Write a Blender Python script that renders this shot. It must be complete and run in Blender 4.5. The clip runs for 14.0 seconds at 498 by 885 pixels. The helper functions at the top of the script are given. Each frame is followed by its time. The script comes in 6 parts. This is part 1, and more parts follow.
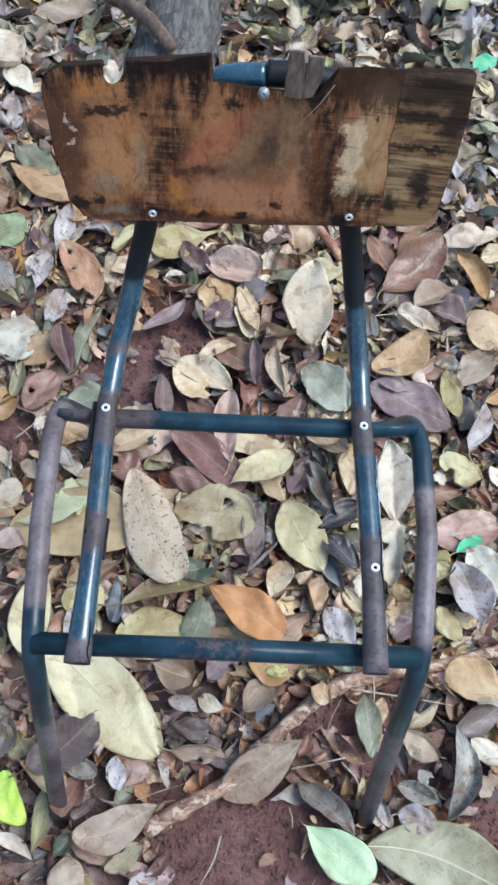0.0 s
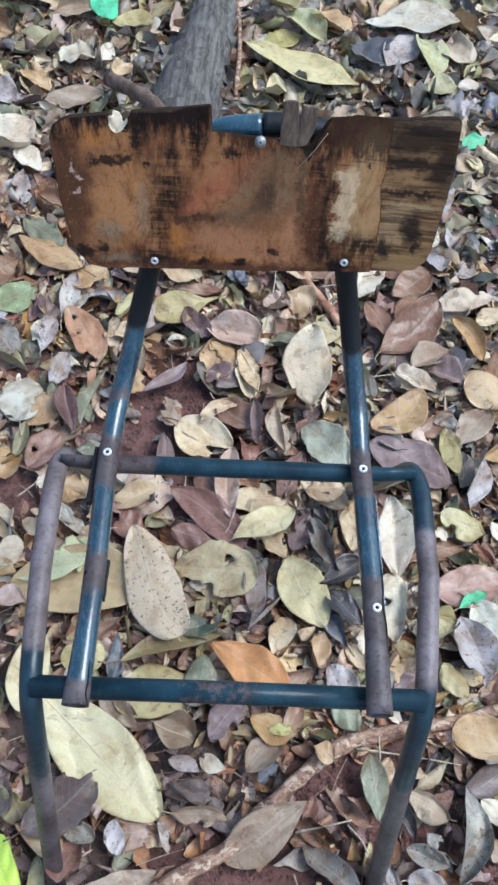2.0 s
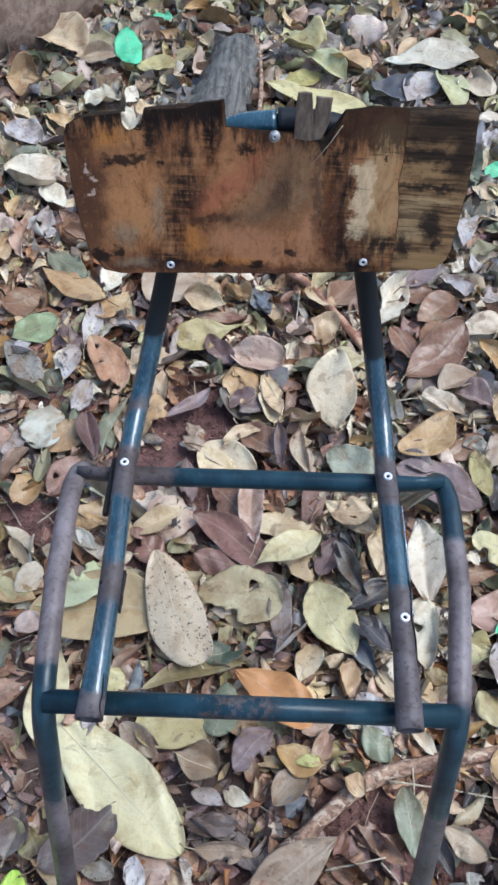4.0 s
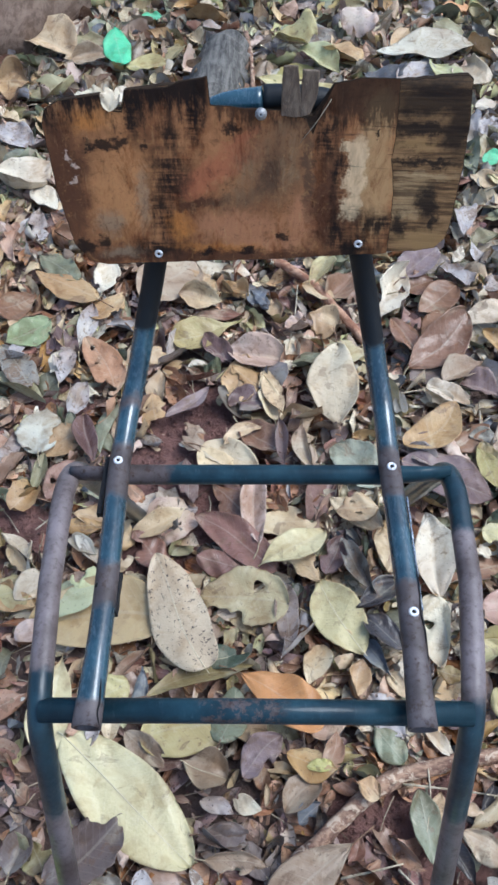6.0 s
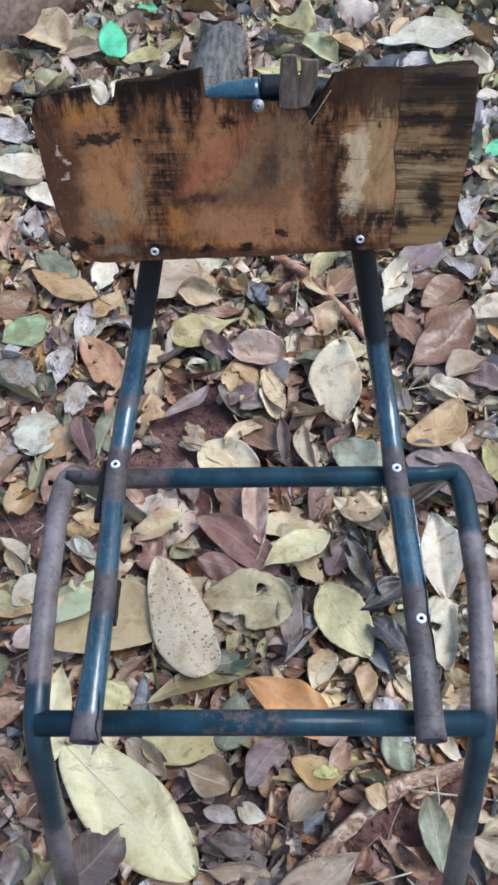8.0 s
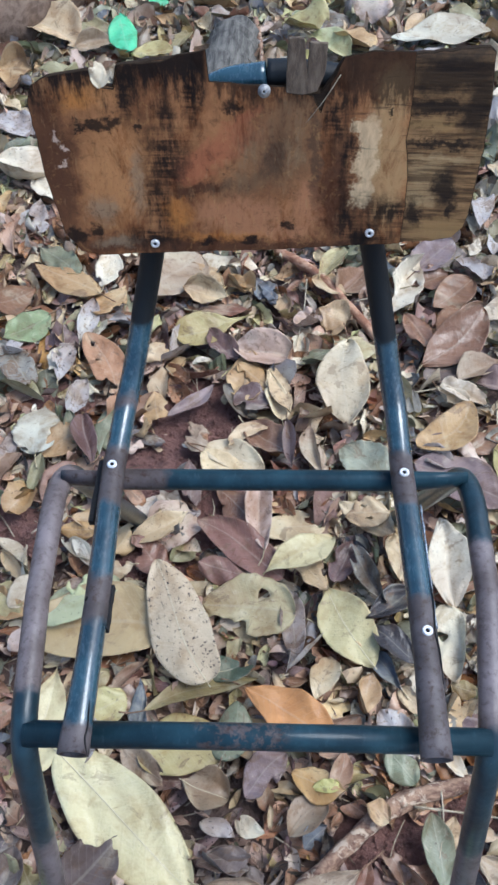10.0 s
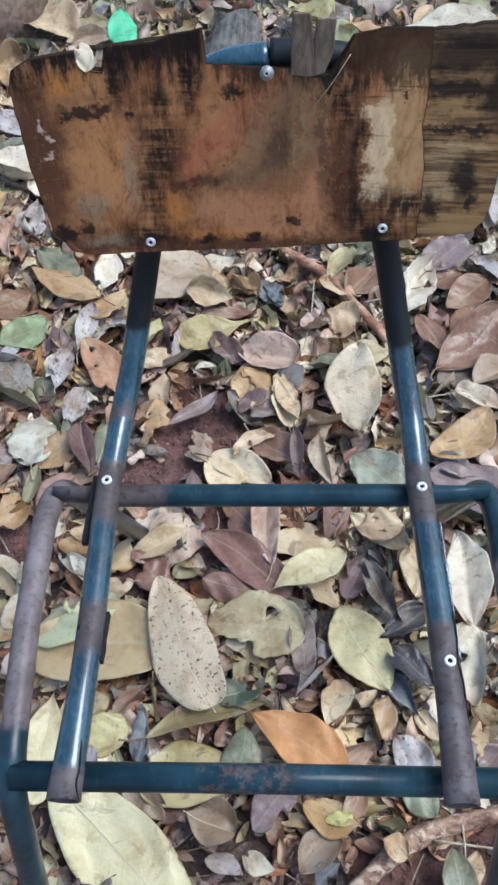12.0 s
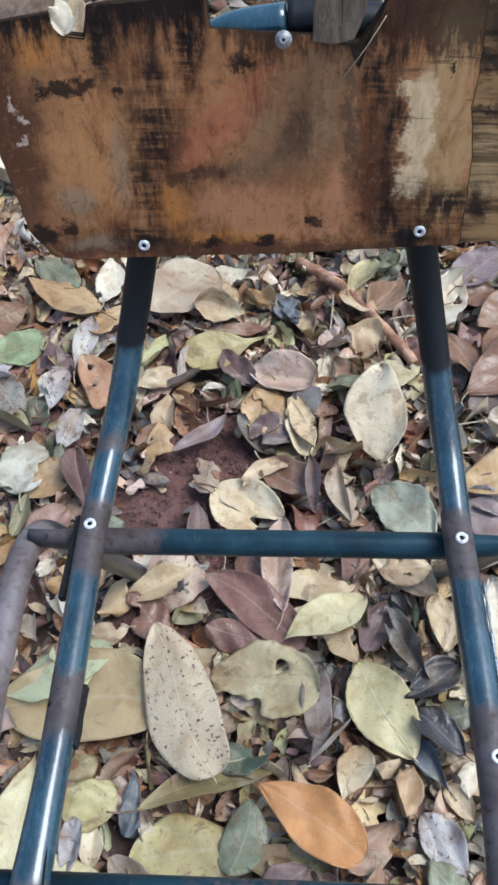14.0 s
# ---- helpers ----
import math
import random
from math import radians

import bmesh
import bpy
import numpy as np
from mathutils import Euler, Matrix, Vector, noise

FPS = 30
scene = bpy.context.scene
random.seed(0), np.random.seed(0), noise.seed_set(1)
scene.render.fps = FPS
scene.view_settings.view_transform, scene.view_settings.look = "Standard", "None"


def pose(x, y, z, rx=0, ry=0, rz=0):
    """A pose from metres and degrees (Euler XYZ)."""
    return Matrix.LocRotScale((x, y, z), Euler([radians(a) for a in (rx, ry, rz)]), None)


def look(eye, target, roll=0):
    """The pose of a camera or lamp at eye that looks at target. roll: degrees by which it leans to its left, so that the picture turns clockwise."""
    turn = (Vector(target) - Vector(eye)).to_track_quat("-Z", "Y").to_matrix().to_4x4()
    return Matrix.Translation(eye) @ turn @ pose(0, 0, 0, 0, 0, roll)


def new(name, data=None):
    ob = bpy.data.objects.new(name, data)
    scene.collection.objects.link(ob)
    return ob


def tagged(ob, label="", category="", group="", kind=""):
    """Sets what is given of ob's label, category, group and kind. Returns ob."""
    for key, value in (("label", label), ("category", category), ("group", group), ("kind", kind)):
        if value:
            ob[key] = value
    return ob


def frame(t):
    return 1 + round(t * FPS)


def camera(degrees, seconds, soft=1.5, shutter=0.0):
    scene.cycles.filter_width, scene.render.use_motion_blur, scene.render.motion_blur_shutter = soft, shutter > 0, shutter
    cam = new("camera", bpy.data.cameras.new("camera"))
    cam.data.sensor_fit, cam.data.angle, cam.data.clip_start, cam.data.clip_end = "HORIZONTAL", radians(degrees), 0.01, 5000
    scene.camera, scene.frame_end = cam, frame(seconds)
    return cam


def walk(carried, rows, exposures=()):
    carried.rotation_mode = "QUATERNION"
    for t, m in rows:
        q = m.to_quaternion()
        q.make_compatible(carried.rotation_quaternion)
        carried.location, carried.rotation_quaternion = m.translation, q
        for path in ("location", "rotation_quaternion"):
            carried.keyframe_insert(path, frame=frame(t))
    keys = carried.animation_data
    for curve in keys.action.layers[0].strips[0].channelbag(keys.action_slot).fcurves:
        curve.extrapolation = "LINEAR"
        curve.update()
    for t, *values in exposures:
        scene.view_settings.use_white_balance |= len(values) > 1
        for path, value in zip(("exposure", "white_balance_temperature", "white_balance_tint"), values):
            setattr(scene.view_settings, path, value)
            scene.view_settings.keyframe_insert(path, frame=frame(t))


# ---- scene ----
# ---- camera ----
cam = camera(32.0, 14.0, 2.8)
PATH = [
    (0, (-0.017, -0.313, 1.367), (0.051, 0.506, -0.457), 8.3),
    (0.5, (-0.018, -0.313, 1.366), (0.048, 0.517, -0.452), 8.2),
    (1, (-0.016, -0.319, 1.359), (0.048, 0.556, -0.438), 7.8),
    (1.5, (-0.012, -0.333, 1.349), (0.039, 0.604, -0.417), 7.0),
    (2, (-0.01, -0.368, 1.35), (0.037, 0.636, -0.379), 6.1),
    (2.5, (-0.007, -0.389, 1.338), (0.012, 0.67, -0.359), 4.9),
    (3, (0.0, -0.399, 1.322), (-0.01, 0.685, -0.358), 3.6),
    (5.5, (0.014, -0.405, 1.262), (-0.028, 0.731, -0.383), -0.3),
    (6, (0.019, -0.396, 1.255), (-0.033, 0.733, -0.395), -0.9),
    (6.5, (0.021, -0.39, 1.252), (-0.035, 0.736, -0.399), -1.3),
    (7, (0.02, -0.384, 1.248), (-0.035, 0.734, -0.409), -1.5),
    (7.5, (0.02, -0.378, 1.243), (-0.035, 0.74, -0.414), -1.7),
    (10, (0.027, -0.353, 1.207), (-0.052, 0.767, -0.448), -1.8),
    (10.5, (0.03, -0.343, 1.195), (-0.062, 0.783, -0.455), -2.2),
    (11, (0.029, -0.336, 1.183), (-0.071, 0.794, -0.464), -2.3),
    (11.5, (0.027, -0.326, 1.173), (-0.072, 0.806, -0.474), -2.4),
    (12, (0.027, -0.307, 1.158), (-0.07, 0.817, -0.494), -3.0),
    (12.5, (0.034, -0.281, 1.142), (-0.078, 0.84, -0.511), -3.6),
    (13, (0.039, -0.255, 1.123), (-0.102, 0.886, -0.514), -3.8),
    (13.5, (0.034, -0.241, 1.101), (-0.126, 0.911, -0.526), -3.0),
    (14, (0.025, -0.218, 1.063), (-0.106, 0.934, -0.567), -3.5),
]
walk(cam, [(t, look(eye, target, roll)) for t, eye, target, roll in PATH], [(0.0, 0.63, 5480, 5.4), (6.0, 0.57, 5500, 5.8), (10.0, 0.57, 5520, 5.6), (11.5, 0.57, 5530, 5.0), (14.0, 0.58, 5620, 4.2)])

# ---- light: an overcast sky over a forest clearing ----
world = bpy.data.worlds.new("sky")
scene.world = world
world.use_nodes = True
wn, wl = world.node_tree.nodes, world.node_tree.links
sky = wn.new("ShaderNodeTexSky")
sky.sky_type, sky.sun_disc = "NISHITA", False
sky.sun_elevation, sky.sun_rotation = radians(60), radians(82)
sky.air_density, sky.dust_density, sky.ozone_density = 0.9, 3.0, 0.8
wl.new(sky.outputs["Color"], wn["Background"].inputs["Color"])
wn["Background"].inputs["Strength"].default_value = 0.15
sun_data = bpy.data.lights.new("sun", "SUN")
sun_data.energy, sun_data.angle, sun_data.color = 1.5, radians(30), (1.0, 0.97, 0.94)
sun = new("sun", sun_data)
sun.matrix_world = look((1.5, 0.2, 2.6), (0, 0, 0))

# ---- materials ----
class Nodes:
    """Short hand for building a node tree."""

    def __init__(self, name):
        self.mat = bpy.data.materials.new(name)
        self.mat.use_nodes = True
        self.n, self.l = self.mat.node_tree.nodes, self.mat.node_tree.links
        self.bsdf = self.n["Principled BSDF"]

    def set(self, socket, value):
        if isinstance(value, bpy.types.NodeSocket):
            self.l.new(value, socket)
        else:
            socket.default_value = value

    def math(self, op, a, b=0.0, clamp=False):
        m = self.n.new("ShaderNodeMath")
        m.operation, m.use_clamp = op, clamp
        self.set(m.inputs[0], a)
        self.set(m.inputs[1], b)
        return m.outputs[0]

    def ramp(self, x, lo, hi, a=0.0, b=1.0):
        m = self.n.new("ShaderNodeMapRange")
        m.interpolation_type = "SMOOTHSTEP"
        self.set(m.inputs["Value"], x)
        for key, value in (("From Min", lo), ("From Max", hi), ("To Min", a), ("To Max", b)):
            self.set(m.inputs[key], value)
        return m.outputs["Result"]

    def mix(self, f, a, b, blend="MIX"):
        m = self.n.new("ShaderNodeMix")
        m.data_type, m.blend_type = "RGBA", blend
        self.set(m.inputs["Factor"], f)
        for sock, value in ((m.inputs[6], a), (m.inputs[7], b)):
            self.set(sock, (*value, 1.0) if isinstance(value, tuple) and len(value) == 3 else value)
        return m.outputs[2]

    def coords(self, kind="Object", scale=(1, 1, 1)):
        c = self.n.new("ShaderNodeTexCoord")
        m = self.n.new("ShaderNodeMapping")
        m.inputs["Scale"].default_value = scale
        self.l.new(c.outputs[kind], m.inputs["Vector"])
        return m.outputs["Vector"]

    def noise(self, vector, scale, detail=4.0, rough=0.6, distort=0.0):
        t = self.n.new("ShaderNodeTexNoise")
        self.l.new(vector, t.inputs["Vector"])
        for key, value in (("Scale", scale), ("Detail", detail), ("Roughness", rough), ("Distortion", distort)):
            t.inputs[key].default_value = value
        return t.outputs["Fac"]

    def xyz(self, vector):
        s = self.n.new("ShaderNodeSeparateXYZ")
        self.l.new(vector, s.inputs[0])
        return s.outputs[0], s.outputs[1], s.outputs[2]

    def bump(self, height, strength, distance):
        b = self.n.new("ShaderNodeBump")
        b.inputs["Strength"].default_value, b.inputs["Distance"].default_value = strength, distance
        self.l.new(height, b.inputs["Height"])
        self.l.new(b.outputs["Normal"], self.bsdf.inputs["Normal"])

    def done(self, color, rough, metal=0.0):
        self.set(self.bsdf.inputs["Base Color"], (*color, 1.0) if isinstance(color, tuple) and len(color) == 3 else color)
        self.set(self.bsdf.inputs["Roughness"], rough)
        self.set(self.bsdf.inputs["Metallic"], metal)
        return self.mat


def leaf_material(name, rgb, spots=0.35, rough=0.5, litter=False, stain=None):
    """Dry leaf: blotches, fungus specks, a paler midrib and side veins along the leaf's own coordinates."""
    stain = spots if stain is None else stain
    k = Nodes(name)
    uv = k.n.new("ShaderNodeUVMap").outputs["UV"]
    u, v, _ = k.xyz(uv)
    across = k.math("ABSOLUTE", k.math("SUBTRACT", v, 0.5))
    at = k.coords("Object")
    if litter:
        rnd = k.n.new("ShaderNodeNewGeometry").outputs["Random Per Island"]
        tone = k.n.new("ShaderNodeValToRGB")
        k.l.new(rnd, tone.inputs["Fac"])
        tone.color_ramp.interpolation = "CONSTANT"
        while len(tone.color_ramp.elements) < len(rgb):
            tone.color_ramp.elements.new(0.5)
        for i, c in enumerate(rgb):
            tone.color_ramp.elements[i].position = i / len(rgb)
            tone.color_ramp.elements[i].color = (*c, 1)
        base = tone.outputs["Color"]
        shift = k.math("FRACT", k.math("MULTIPLY", rnd, 37.0))
    else:
        rnd = k.n.new("ShaderNodeObjectInfo").outputs["Random"]
        base = (*rgb, 1.0)
        shift = rnd
    away = k.n.new("ShaderNodeCombineXYZ")
    for axis, span in (("X", 91.0), ("Y", 57.0), ("Z", 23.0)):
        k.set(away.inputs[axis], k.math("MULTIPLY", shift, span))
    moved = k.n.new("ShaderNodeVectorMath")
    k.set(moved.inputs[0], at)
    k.set(moved.inputs[1], away.outputs["Vector"])
    at = moved.outputs["Vector"]
    hsv = k.n.new("ShaderNodeHueSaturation")
    k.set(hsv.inputs["Color"], base)
    k.set(hsv.inputs["Value"], k.ramp(shift, 0, 1, *((0.82, 1.12) if litter else (0.94, 1.05))))
    k.set(hsv.inputs["Saturation"], k.ramp(k.math("FRACT", k.math("MULTIPLY", shift, 7.3)), 0, 1, *((0.75, 1.15) if litter else (0.93, 1.05))))
    col = hsv.outputs["Color"]
    blotch = k.noise(at, 28.0, 5.0, 0.65, 0.6)
    col = k.mix(k.ramp(blotch, 0.46, 0.70, 0.0, 0.45 + 0.6 * stain), col, (0.66, 0.53, 0.38), "MULTIPLY")
    col = k.mix(k.ramp(k.noise(at, 55.0, 3.0), 0.55, 0.75, 0.0, 0.3), col, (0.30, 0.20, 0.12))
    patch = k.noise(at, 13.0, 4.0, 0.6, 0.8)
    col = k.mix(k.ramp(patch, 0.5, 0.66, 0.0, 0.2 + stain), col, (0.52, 0.42, 0.34), "MULTIPLY")
    col = k.mix(k.ramp(patch, 0.30, 0.48, min(0.3, 0.06 + stain), 0.0), col, (0.72, 0.66, 0.46))
    rot = k.noise(at, 24.0, 5.0, 0.7, 1.2)
    col = k.mix(k.ramp(rot, 0.60 - stain * 0.06, 0.64 - stain * 0.06, 0.0, min(0.75, 0.2 + stain)), col, (0.17, 0.105, 0.060))
    bloom = k.noise(at, 40.0, 5.0, 0.75, 0.5)
    col = k.mix(k.ramp(bloom, 0.60, 0.68, 0.0, 0.10 + 0.5 * stain), col, (0.64, 0.57, 0.44))
    fleck = k.noise(at, 170.0, 3.0, 0.7)
    col = k.mix(k.ramp(fleck, 0.66 - spots * 0.1, 0.72 - spots * 0.08, 0.0, min(1.0, spots * 1.6)), col, (0.055, 0.04, 0.035))
    drift = k.math("ADD", k.math("ADD", u, k.math("MULTIPLY", k.math("SUBTRACT", patch, 0.5), 1.6)), k.math("SUBTRACT", k.math("MULTIPLY", k.math("FRACT", k.math("MULTIPLY", shift, 13.7)), 1.6), 0.8))
    col = k.mix(k.ramp(drift, 0.35, 1.1, 0.0, 0.25 + 0.5 * stain), col, (0.60, 0.44, 0.32), "MULTIPLY")
    vein = k.math("SINE", k.math("MULTIPLY", k.math("SUBTRACT", u, k.math("MULTIPLY", across, 0.35)), 75.0))
    vein_line = k.ramp(vein, 0.8, 1.0)
    rib = k.ramp(across, 0.012, 0.035, 1.0, 0.0)
    col = k.mix(k.math("MULTIPLY", rib, 0.15), col, (0.55, 0.50, 0.38))
    col = k.mix(k.math("MULTIPLY", vein_line, 0.05), col, (0.55, 0.50, 0.38))
    edge = k.ramp(k.math("ADD", across, k.math("MULTIPLY", k.math("SUBTRACT", blotch, 0.5), 0.25)), 0.44, 0.52)
    col = k.mix(k.math("MULTIPLY", edge, 0.2), col, (0.13, 0.08, 0.05))
    height = k.math("ADD", k.math("MULTIPLY", vein_line, 0.12), k.math("ADD", k.math("MULTIPLY", rib, 0.15), k.noise(at, 90.0, 4.0)))
    k.bump(k.math("ADD", height, k.math("MULTIPLY", k.noise(at, 34.0, 4.0, 0.6), 3.0)), 0.6, 0.0014)
    k.bsdf.inputs["Specular IOR Level"].default_value = 0.4
    return k.done(col, k.ramp(blotch, 0.3, 0.7, rough - 0.2, rough + 0.08))


LEAF = {
    "tan": (0.52, 0.365, 0.19), "cream": (0.63, 0.505, 0.31), "white": (0.67, 0.595, 0.45), "pale": (0.64, 0.565, 0.40),
    "olive": (0.3, 0.275, 0.145), "olivetan": (0.46, 0.385, 0.20), "greytan": (0.37, 0.28, 0.19), "grey": (0.24, 0.225, 0.19),
    "lilac": (0.42, 0.385, 0.365), "pink": (0.47, 0.305, 0.21), "purple": (0.17, 0.100, 0.090), "purplebrown": (0.26, 0.145, 0.115),
    "plum": (0.175, 0.115, 0.108), "brown": (0.25, 0.137, 0.075), "redbrown": (0.235, 0.13, 0.08), "redtan": (0.34, 0.205, 0.125),
    "rust": (0.26, 0.125, 0.08), "orange": (0.60, 0.305, 0.125), "ochre": (0.48, 0.31, 0.13), "yellow": (0.61, 0.53, 0.29),
    "yellowtan": (0.48, 0.42, 0.2), "yellowolive": (0.27, 0.21, 0.09), "yellowgreen": (0.55, 0.475, 0.23),
    "yellowlime": (0.45, 0.42, 0.16), "green": (0.28, 0.33, 0.17), "greygreen": (0.21, 0.225, 0.14), "darkgreen": (0.09, 0.12, 0.08),
    "mint": (0.14, 0.52, 0.27), "lime": (0.55, 0.75, 0.06), "palelime": (0.5, 0.66, 0.36), "bigtan": (0.45, 0.34, 0.18), "bigcream": (0.68, 0.60, 0.32),
    "bigolive": (0.29, 0.28, 0.165), "spotted": (0.64, 0.505, 0.32), "bluegrey": (0.13, 0.145, 0.165), "darkgrey": (0.055, 0.05, 0.053),
    "palegreen": (0.50, 0.50, 0.27), "whitegreen": (0.62, 0.60, 0.465), "peach": (0.50, 0.29, 0.16), "mauve": (0.245, 0.18, 0.17), "palepink": (0.60, 0.46, 0.37),
    "plumgrey": (0.175, 0.138, 0.122), "oldtan": (0.36, 0.28, 0.19), "pinkbrown": (0.40, 0.25, 0.185), "palegrey": (0.30, 0.31, 0.22),
}
WORDS = {
    "tan": "dry tan", "cream": "dry cream coloured", "white": "bleached whitish dry", "pale": "pale greyish-yellow dry", "olive": "dull olive-brown dry",
    "olivetan": "olive-tan dry", "greytan": "weathered grey-tan", "grey": "weathered grey", "lilac": "pale lilac-grey dry", "pink": "pinkish-tan dry",
    "purple": "dark purplish-brown dry", "purplebrown": "glossy purple-brown", "plum": "plum-brown dry", "brown": "mid-brown dry", "redbrown": "reddish-brown dry",
    "redtan": "reddish-tan dry", "rust": "rust-red dry", "orange": "orange-brown dry", "ochre": "ochre-tan dry", "yellow": "soft yellow", "yellowtan": "yellowish-tan dry",
    "yellowolive": "yellow-olive", "yellowgreen": "faded yellow-green", "yellowlime": "yellow and lime mottled", "green": "fading green", "greygreen": "grey-green",
    "darkgreen": "dark green", "mint": "fresh bright mint-green", "lime": "fresh bright lime-green", "palelime": "fresh pale lime", "bigtan": "large smooth tan", "bigcream": "large cream-yellow",
    "bigolive": "large pale olive", "spotted": "black-specked cream", "bluegrey": "blue-grey dry", "darkgrey": "almost black dry", "palegreen": "pale yellowish-green", "whitegreen": "bleached greenish-white", "peach": "orange-tan pierced",
    "mauve": "dusky mauve-brown", "palepink": "pale pinkish dry", "plumgrey": "torn greyish-plum", "oldtan": "dull weathered tan", "pinkbrown": "smooth pinkish-brown", "palegrey": "crumpled pale grey-green",
}
SPOTS = {"spotted": 0.8, "bigcream": 0.12, "palelime": 0.0, "lime": 0.0, "mint": 0.0, "grey": 0.7, "lilac": 0.6, "orange": 0.03, "yellow": 0.15, "bigtan": 0.1}
STAIN = {"spotted": 0.06, "orange": 0.0, "bigolive": 0.12, "palegreen": 0.15, "pale": 0.2, "yellowgreen": 0.15, "bigcream": 0.16, "bigtan": 0.1}
leaf_mats = {c: leaf_material("leaf_" + c, rgb, SPOTS.get(c, 0.33), 0.40 if c in ("purple", "purplebrown", "bigcream", "plum", "darkgrey", "redbrown", "rust") else 0.5, stain=STAIN.get(c)) for c, rgb in LEAF.items()}
litter_mix = ("tan", "redtan", "pink", "cream", "brown", "purplebrown", "pink", "grey", "cream", "plum", "olivetan", "white", "ochre", "brown",
              "redbrown", "olive", "redtan", "pale", "pink", "greygreen", "redbrown", "tan", "lilac", "pink", "brown", "cream", "tan", "rust")
litter_mat = leaf_material("leaf_litter", [tuple(1.1 * v for v in LEAF[c]) for c in litter_mix], 0.4, 0.46, litter=True)
mould_mix = ("purple", "brown", "redbrown", "purplebrown", "plum", "mauve", "brown", "redbrown", "olive", "plumgrey", "brown", "purple", "pink", "plum", "darkgrey", "greytan")
mould_mat = leaf_material("leaf_mould", [tuple(1.6 * v for v in LEAF[c]) for c in mould_mix], 0.6, 0.42, litter=True)

pale_mix = ("olivetan", "pale", "grey", "palegreen", "cream", "lilac", "greytan", "white", "olive", "oldtan", "pale", "greygreen", "tan", "bluegrey", "palepink", "olivetan", "grey", "greygreen")
pale_litter_mat = leaf_material("leaf_litter_pale", [LEAF[c] for c in pale_mix], 0.35, 0.46, litter=True)


def rib_material():
    k = Nodes("leaf_rib")
    n = k.noise(k.coords("Object"), 60.0)
    return k.done(k.mix(n, (0.70, 0.63, 0.42), (0.50, 0.43, 0.27)), 0.55)


rib_mat = rib_material()


def soil_material(name, leafy=True):
    """Damp red-brown earth with crumbs and bits of leaf mould."""
    k = Nodes(name)
    at = k.coords("Object")
    big, mid, fine = k.noise(at, 6.0, 5.0), k.noise(at, 45.0, 6.0, 0.7), k.noise(at, 260.0, 4.0, 0.7)
    col = k.mix(k.ramp(big, 0.35, 0.65), (0.180, 0.084, 0.067), (0.255, 0.130, 0.105))
    col = k.mix(k.ramp(mid, 0.45, 0.7, 0.0, 0.7), col, (0.075, 0.042, 0.036))
    col = k.mix(k.ramp(fine, 0.62, 0.7, 0.0, 0.6), col, (0.30, 0.20, 0.16))
    if leafy:
        open_soil = k.n.new("ShaderNodeAttribute")
        open_soil.attribute_name = "bare"
        col = k.mix(k.ramp(k.math("ADD", open_soil.outputs["Fac"], k.math("MULTIPLY", big, 0.3)), 0.25, 0.5), k.mix(fine, (0.105, 0.068, 0.056), (0.185, 0.122, 0.098)), col)
        cells = k.n.new("ShaderNodeTexVoronoi")
        cells.inputs["Scale"].default_value = 16.0
        k.l.new(at, cells.inputs["Vector"])
        hue = k.n.new("ShaderNodeSeparateColor")
        k.l.new(cells.outputs["Color"], hue.inputs["Color"])
        leaf_tone = k.mix(k.ramp(hue.outputs["Red"], 0.2, 0.9), k.mix(k.ramp(hue.outputs["Green"], 0.3, 0.7), (0.12, 0.070, 0.048), (0.27, 0.165, 0.100)), (0.46, 0.34, 0.19))
        leaf_tone = k.mix(k.ramp(mid, 0.4, 0.65, 0.0, 0.6), leaf_tone, (0.10, 0.062, 0.045))
        distant = k.n.new("ShaderNodeAttribute")
        distant.attribute_name = "distant"
        col = k.mix(distant.outputs["Fac"], col, leaf_tone)
    k.bump(k.math("ADD", k.math("MULTIPLY", mid, 1.6), fine), 1.0, 0.006)
    return k.done(col, k.ramp(mid, 0.3, 0.7, 0.75, 0.95))


soil_mat = soil_material("red_soil")
crumb_mat = soil_material("red_soil_crumbs", False)


